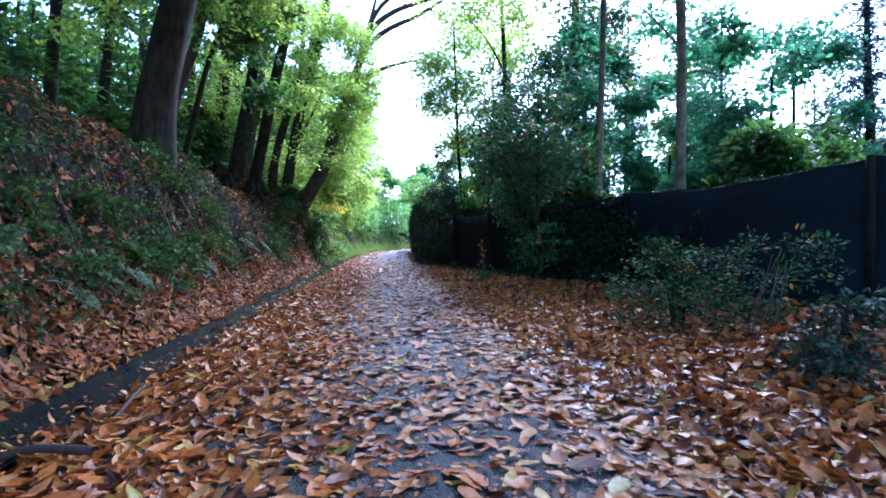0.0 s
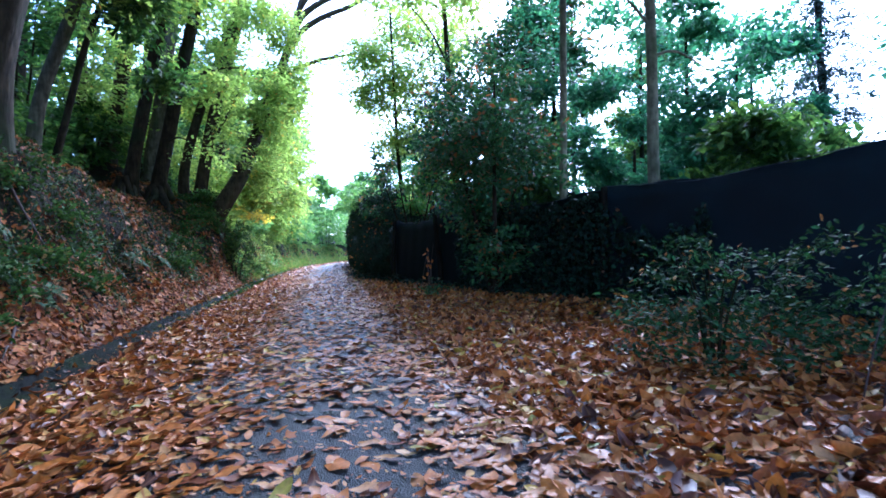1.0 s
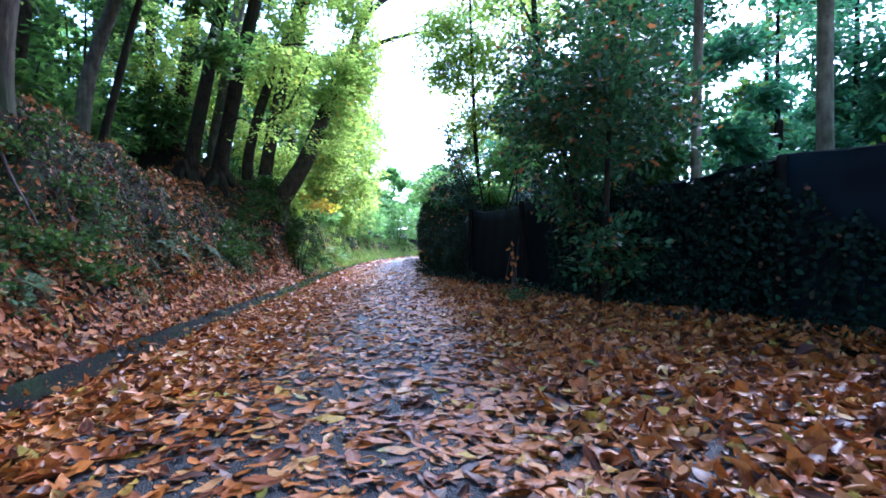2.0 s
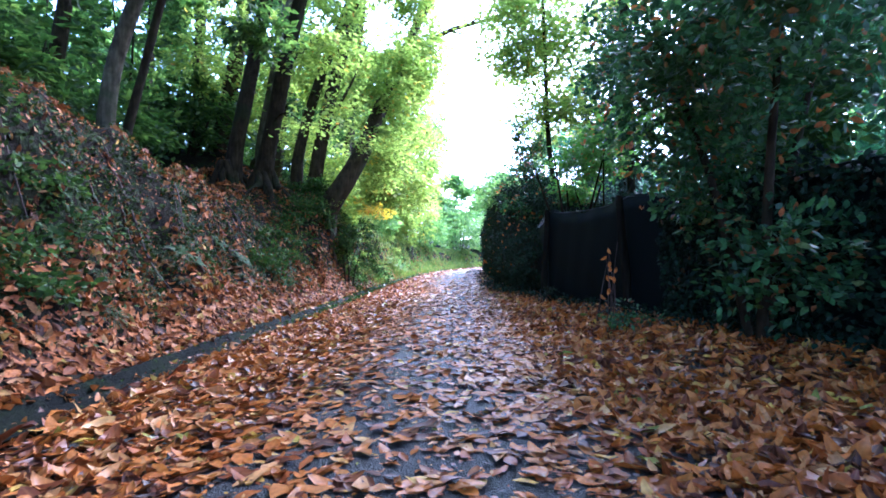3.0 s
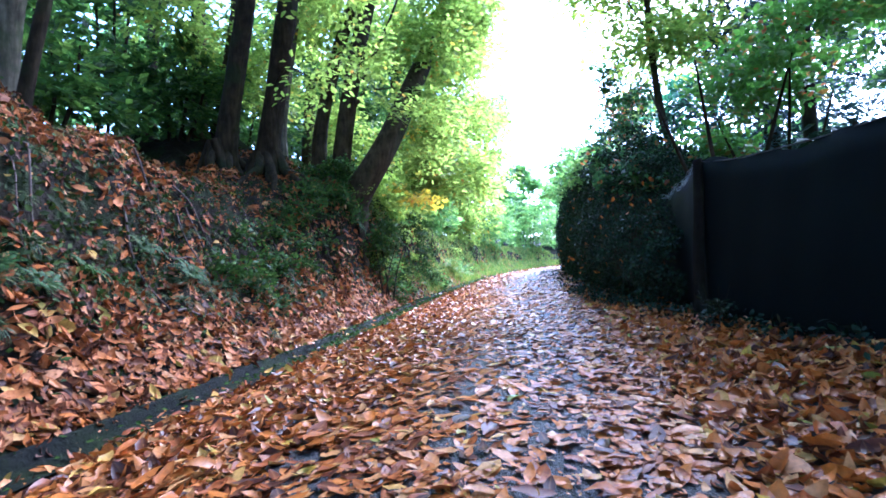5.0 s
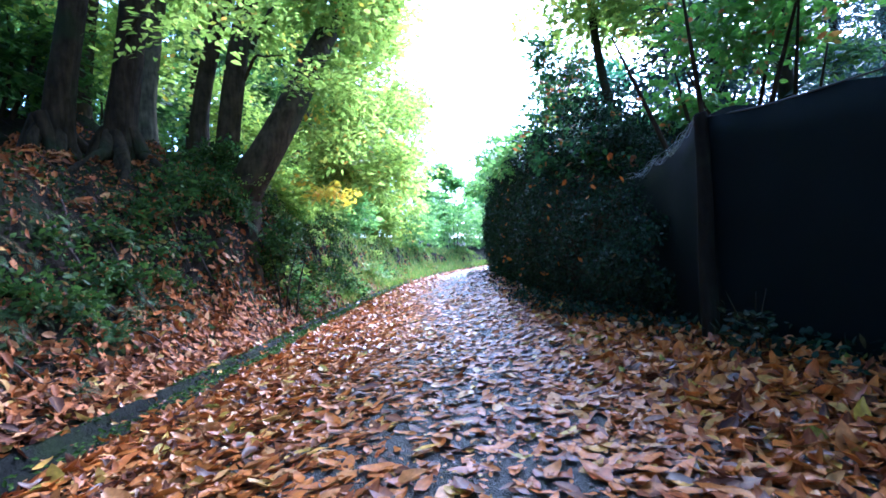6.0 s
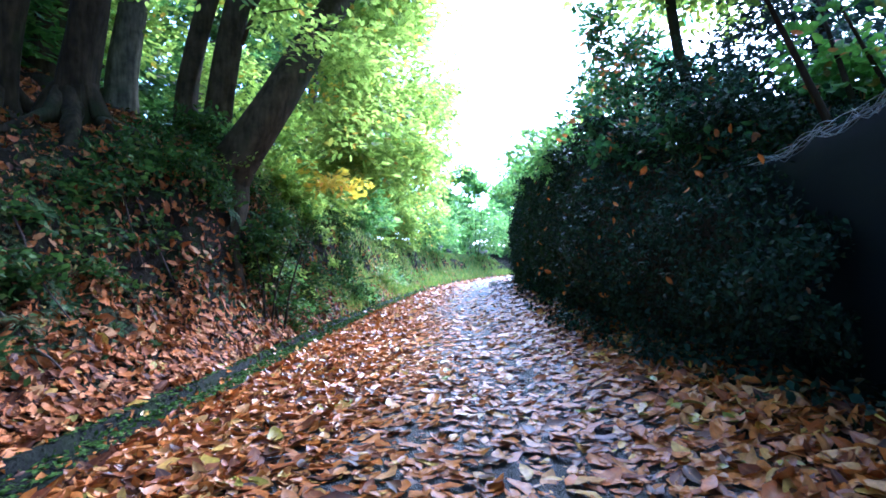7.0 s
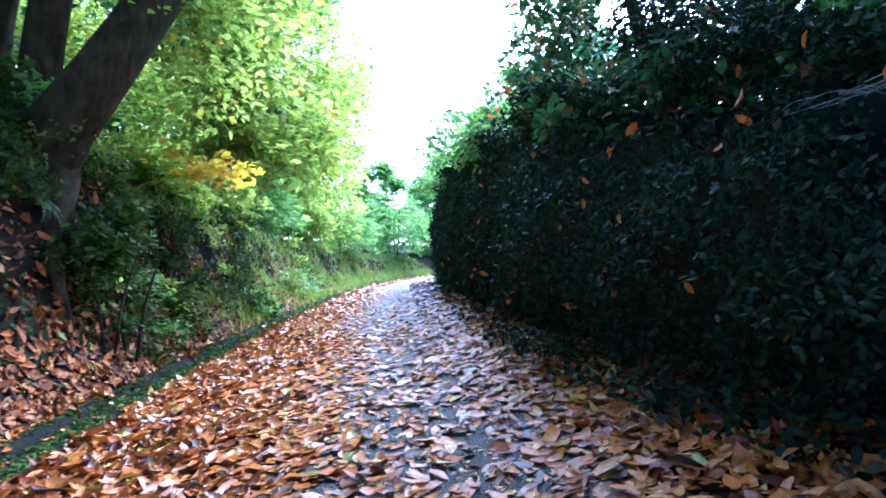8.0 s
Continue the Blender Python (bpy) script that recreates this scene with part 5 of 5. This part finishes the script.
tagged(part("undergrowth", under_leaf), "ivy and bramble leaves darkened for shade at the foot of fence and hedge", "undergrowth", kind="stuff")
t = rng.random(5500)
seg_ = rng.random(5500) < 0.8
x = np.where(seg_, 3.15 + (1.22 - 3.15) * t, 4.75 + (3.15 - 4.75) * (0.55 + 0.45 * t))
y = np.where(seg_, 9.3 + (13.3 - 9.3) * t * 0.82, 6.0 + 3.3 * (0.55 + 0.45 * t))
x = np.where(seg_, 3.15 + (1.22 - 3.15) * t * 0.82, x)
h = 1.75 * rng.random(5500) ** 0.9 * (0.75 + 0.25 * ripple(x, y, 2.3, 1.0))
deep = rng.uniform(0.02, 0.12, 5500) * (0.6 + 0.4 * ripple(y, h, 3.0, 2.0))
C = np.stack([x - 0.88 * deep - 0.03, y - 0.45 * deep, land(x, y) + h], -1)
climber = foliage_mesh("climbing_ivy", SHADED_LEAF, (C, rng.normal(size=(5500, 3)) - np.array([0, 0, 0.6]), unit(np.array([-0.88, -0.45, 0.4]) + rng.normal(size=(5500, 3)) * 0.6), rng.uniform(0.05, 0.1, 5500), rng.uniform(0.035, 0.06, 5500)))
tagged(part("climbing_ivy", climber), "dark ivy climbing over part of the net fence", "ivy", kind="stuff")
x, y, u = strewn(60000, 20, 48, 0.4, 2.8, lambda u, y: np.clip((y - 20) / 7 + 0.4 * (u - 1.4), 0, 1) * np.clip(0.5 + 0.8 * ripple(u * 2, y, 1.3, 3.0), 0.12, 0.75))
n_ = len(x)
gl = rng.uniform(0.12, 0.3, n_)
grass = foliage_mesh("grass", GRASS, (np.stack([x, y, land(x, y) + gl * 0.4], -1), np.array([0, 0, 1.0]) + rng.normal(size=(n_, 3)) * 0.35, unit(rng.normal(size=(n_, 3))), gl, 0.012 + 0.0004 * y))
tagged(part("verge_grass", grass), "tufty green grass on the far verge", "grass", kind="stuff")

x, y, u = strewn(26000, 9, 33, 0.02, 0.5, lambda u, y: np.interp(y, [9, 14, 18, 33], [0.0, 0.1, 0.7, 0.9]) * np.clip(0.75 + 0.6 * ripple(u * 6, y, 2.3, 4.0), 0, 1))
n_ = len(x)
du_ = np.interp(u, [0.0, 0.03, 0.06, 0.12, 0.40, 0.43, 0.52], [0.015, 0.02, -0.05, -0.06, -0.045, 0.02, 0.01])
tiny = foliage_mesh("moss", MOSS, (np.stack([x, y, road_z(y) - 0.085 + du_ + rng.uniform(0.0, 0.015, n_)], -1), rng.normal(size=(n_, 3)) * np.array([1, 1, 0.25]), unit(rng.normal(size=(n_, 3)) * 0.4 + np.array([0, -0.2, 1.0])), rng.uniform(0.03, 0.06, n_), rng.uniform(0.02, 0.035, n_)), 0)
tagged(part("gutter_moss", tiny), "bright green moss growing over the concrete gutter", "moss", kind="stuff")

def steep(u, y):
    """Share of places to fill where the bank stands steeply."""
    nz = land_normal(gutter_x(y) - u, y)[:, 2]
    return np.clip((1 / np.maximum(nz, 0.2) - 1.2) / 1.6, 0, 1) * np.clip(0.55 + 0.7 * ripple(u * 3, y, 2.1, 6.0), 0.1, 1)


x, y, u = strewn(150000, 2.5, 24, 0.6, 2.6, lambda u, y: np.interp(y, [3, 12, 14, 19, 21], [0.5, 0.45, 0.25, 0.25, 0.5]) * np.interp(u, [0.9, 1.3], [0.35, 1]) * steep(u, y))
n_ = len(x)
nrm = land_normal(x, y)
ivy = foliage_mesh("ivy", IVY, (np.stack([x, y, land(x, y)], -1) + nrm * rng.uniform(0.02, 0.1, (n_, 1)), rng.normal(size=(n_, 3)) - np.array([0, 0, 0.6]), unit(nrm + rng.normal(size=(n_, 3)) * 0.4), rng.uniform(0.035, 0.085, n_), rng.uniform(0.025, 0.055, n_)), 0)
tagged(part("ivy_cover", ivy), "dark ivy hanging on the steep face of the bank", "ivy", kind="stuff")

# ---- fallen leaves ----
def cover(u, y):
    lane_w = right_x(y) - gutter_x(y)
    c = np.interp(u + 0.05 * ripple(u * 0, y, 7.0, 2.0) + 0.05 * ripple(u * 0, y, 19.0, 1.0), [-9, -4.6, -3.4, -2.9, -2.4, -1.8, -1.4, -0.8, -0.12, -0.06, 0.0, 0.46, 0.53, 1.2, 1.35, 1.5, 1.65, 1.85, 2.0, 2.3, 4.5], [0.9, 1.0, 1.0, 0.75, 0.25, 0.22, 0.45, 0.95, 1.0, 0.85, 0.08, 0.1, 0.95, 0.95, 0.75, 0.5, 0.4, 0.35, 0.7, 0.9, 0.85])
    c = np.where((u > 1.1) & (u < 1.6), np.maximum(c, np.interp(y, [6, 8.5, 10, 15, 17, 18.5], [0, 0.3, 0.55, 0.5, 0.4, 0.4])), c)
    patchy = 0.78 + 0.35 * ripple(gutter_x(y) - u, y, 1.9, 8.0) + np.clip(u - 0.9, 0, 1) * 1.0 * ripple(u * 1.5, y, 1.1, 3.0) + 0.34 * np.clip((y - 8) / 4, 0, 1) * (u < 0)
    bare = 1 - 0.6 * np.interp(u, [1.5, 1.65, 2.1, 2.4], [0, 1, 1, 0]) * np.interp(y, [2, 4, 13, 15], [0, 1, 1, 0])
    far_thin = np.clip(1.15 - (y - 22) / 26, 0.25, 1)
    return np.clip(c * patchy, 0, 1) * bare * far_thin * np.where(u < -0.8, np.clip(1 - (y - 25) / 9, 0.12, 1), 1) * np.where(u > 1.02, np.where(y < 14, 0.85, 0.7), 1) * (-u < lane_w + 0.4) * np.clip((lane_w + u - 0.02) / 0.35, 0.25, 1)


def litter(n, y0, y1, u0, u1, size, weight=cover):
    x, y, u = strewn(n, y0, y1, u0, u1, weight)
    k = len(x)
    nrm = land_normal(x, y)
    pressed = np.clip((1.35 - np.abs(u + 2.1)) / 0.7, 0, 1) * 0.75
    loose = np.where(np.abs(u + 0.02) < 0.07, 0.7, np.where(np.abs(u - 0.48) < 0.06, 0.6, np.where(u < -3.0, 0.42, np.where(u > 0.9, 0.5, 0.27)))) * (1 - 0.75 * pressed)
    N = unit(nrm + rng.normal(size=(k, 3)) * loose[:, None])
    a = rng.normal(size=(k, 3))
    a = a - N * np.sum(a * N, 1, keepdims=True)
    L = size * np.clip(rng.lognormal(0.0, 0.28, k), 0.45, 1.6)
    P = np.stack([x, y, land(x, y)], -1) + nrm * (0.008 + rng.random((k, 1)) ** 2 * 0.03 * (1 - 0.6 * pressed[:, None]))
    return P, a, N, L, L * rng.uniform(0.34, 0.5, k), rng.uniform(-0.2, 0.8, k) * (1 - 0.7 * pressed), rng.uniform(-0.12, 0.34, k) * (1 - 0.7 * pressed)


P, a, N, L, W, F, Cu = [np.concatenate(v) for v in zip(litter(205000, 0.3, 22, -7.5, 4.3, 0.117), litter(62000, 22, 46, -5.0, 1.7, 0.13), litter(20000, -6.5, 0.3, -7.5, 2.6, 0.14),
    litter(60000, 2.5, 24, 0.8, 2.6, 0.095, lambda u, y: 0.14 * steep(u, y)),
    litter(40000, 2.5, 22, 0.5, 3.2, 0.045, lambda u, y: np.clip(0.5 + 0.5 * ripple(u, y, 2.7, 9.0), 0.1, 1)),
    litter(30000, 1.5, 19, -3.6, 0.5, 0.034, lambda u, y: np.clip(0.6 + 0.6 * ripple(u, y, 2.7, 9.0), 0.1, 1)))]
near = np.flatnonzero((L > 0.08) & (P[:, 1] > 2.2) & (P[:, 1] < 17.5) & (np.abs(P[:, 0] + 0.6 + 0.09 * P[:, 1]) < 1.5))
picked = near[rng.permutation(len(near))[:280]]
rest = np.ones(len(P), bool)
rest[picked] = False
slope = rest & (P[:, 0] < gutter_x(P[:, 1]) - 0.5)
rest = rest & ~slope
close = rest & (L > 0.052) & (P[:, 1] > 1.7) & (P[:, 1] < 18.5) & (P[:, 0] > gutter_x(P[:, 1]) - 1.1) & (P[:, 0] < gutter_x(P[:, 1]) + 4.3)
Va, (ta, qa), ra = blades(P[close], a[close], N[close], L[close], W[close], F[close], Cu[close], 3)
wide_ = rest & ~close
far_ = wide_ & ((P[:, 1] > 22) | (P[:, 1] < 0.3) | (L < 0.052))
wide_ = wide_ & ~far_
Vc, (tc, qc), rc = blades(P[far_], a[far_], N[far_], L[far_], W[far_], F[far_], Cu[far_], 1)
Vb, (tb, qb), rb = blades(P[wide_], a[wide_], N[wide_], L[wide_], W[wide_], F[wide_], Cu[wide_], 2)
leaves = tagged(part("leaf_litter", mesh_of("leaf_litter", np.vstack([Va, Vb, Vc]), [np.vstack([ta, tb + len(Va), tc + len(Va) + len(Vb)]), np.vstack([qa, qb + len(Va), qc + len(Va) + len(Vb)])], LITTER, True, np.concatenate([ra, rb, rc]))), "thick wet carpet of brown and orange fallen chestnut leaves", "fallen leaves", kind="stuff")
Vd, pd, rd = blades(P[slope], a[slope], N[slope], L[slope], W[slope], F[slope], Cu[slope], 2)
tagged(part("bank_litter", mesh_of("bank_litter", Vd, pd, SHADED_LITTER, True, rd)), "dry brown chestnut leaves loose on the bank, colour darkened for shade", "fallen leaves", kind="stuff")
for i in picked:
    V, polys, rib = blades(P[i:i + 1] + np.array([0, 0, 0.012]), a[i:i + 1], N[i:i + 1], L[i:i + 1] * 1.1, W[i:i + 1] * 1.1, F[i:i + 1], Cu[i:i + 1], 3)
    part("leaf", mesh_of("leaf", V, polys, LITTER, True, rib), leaves)
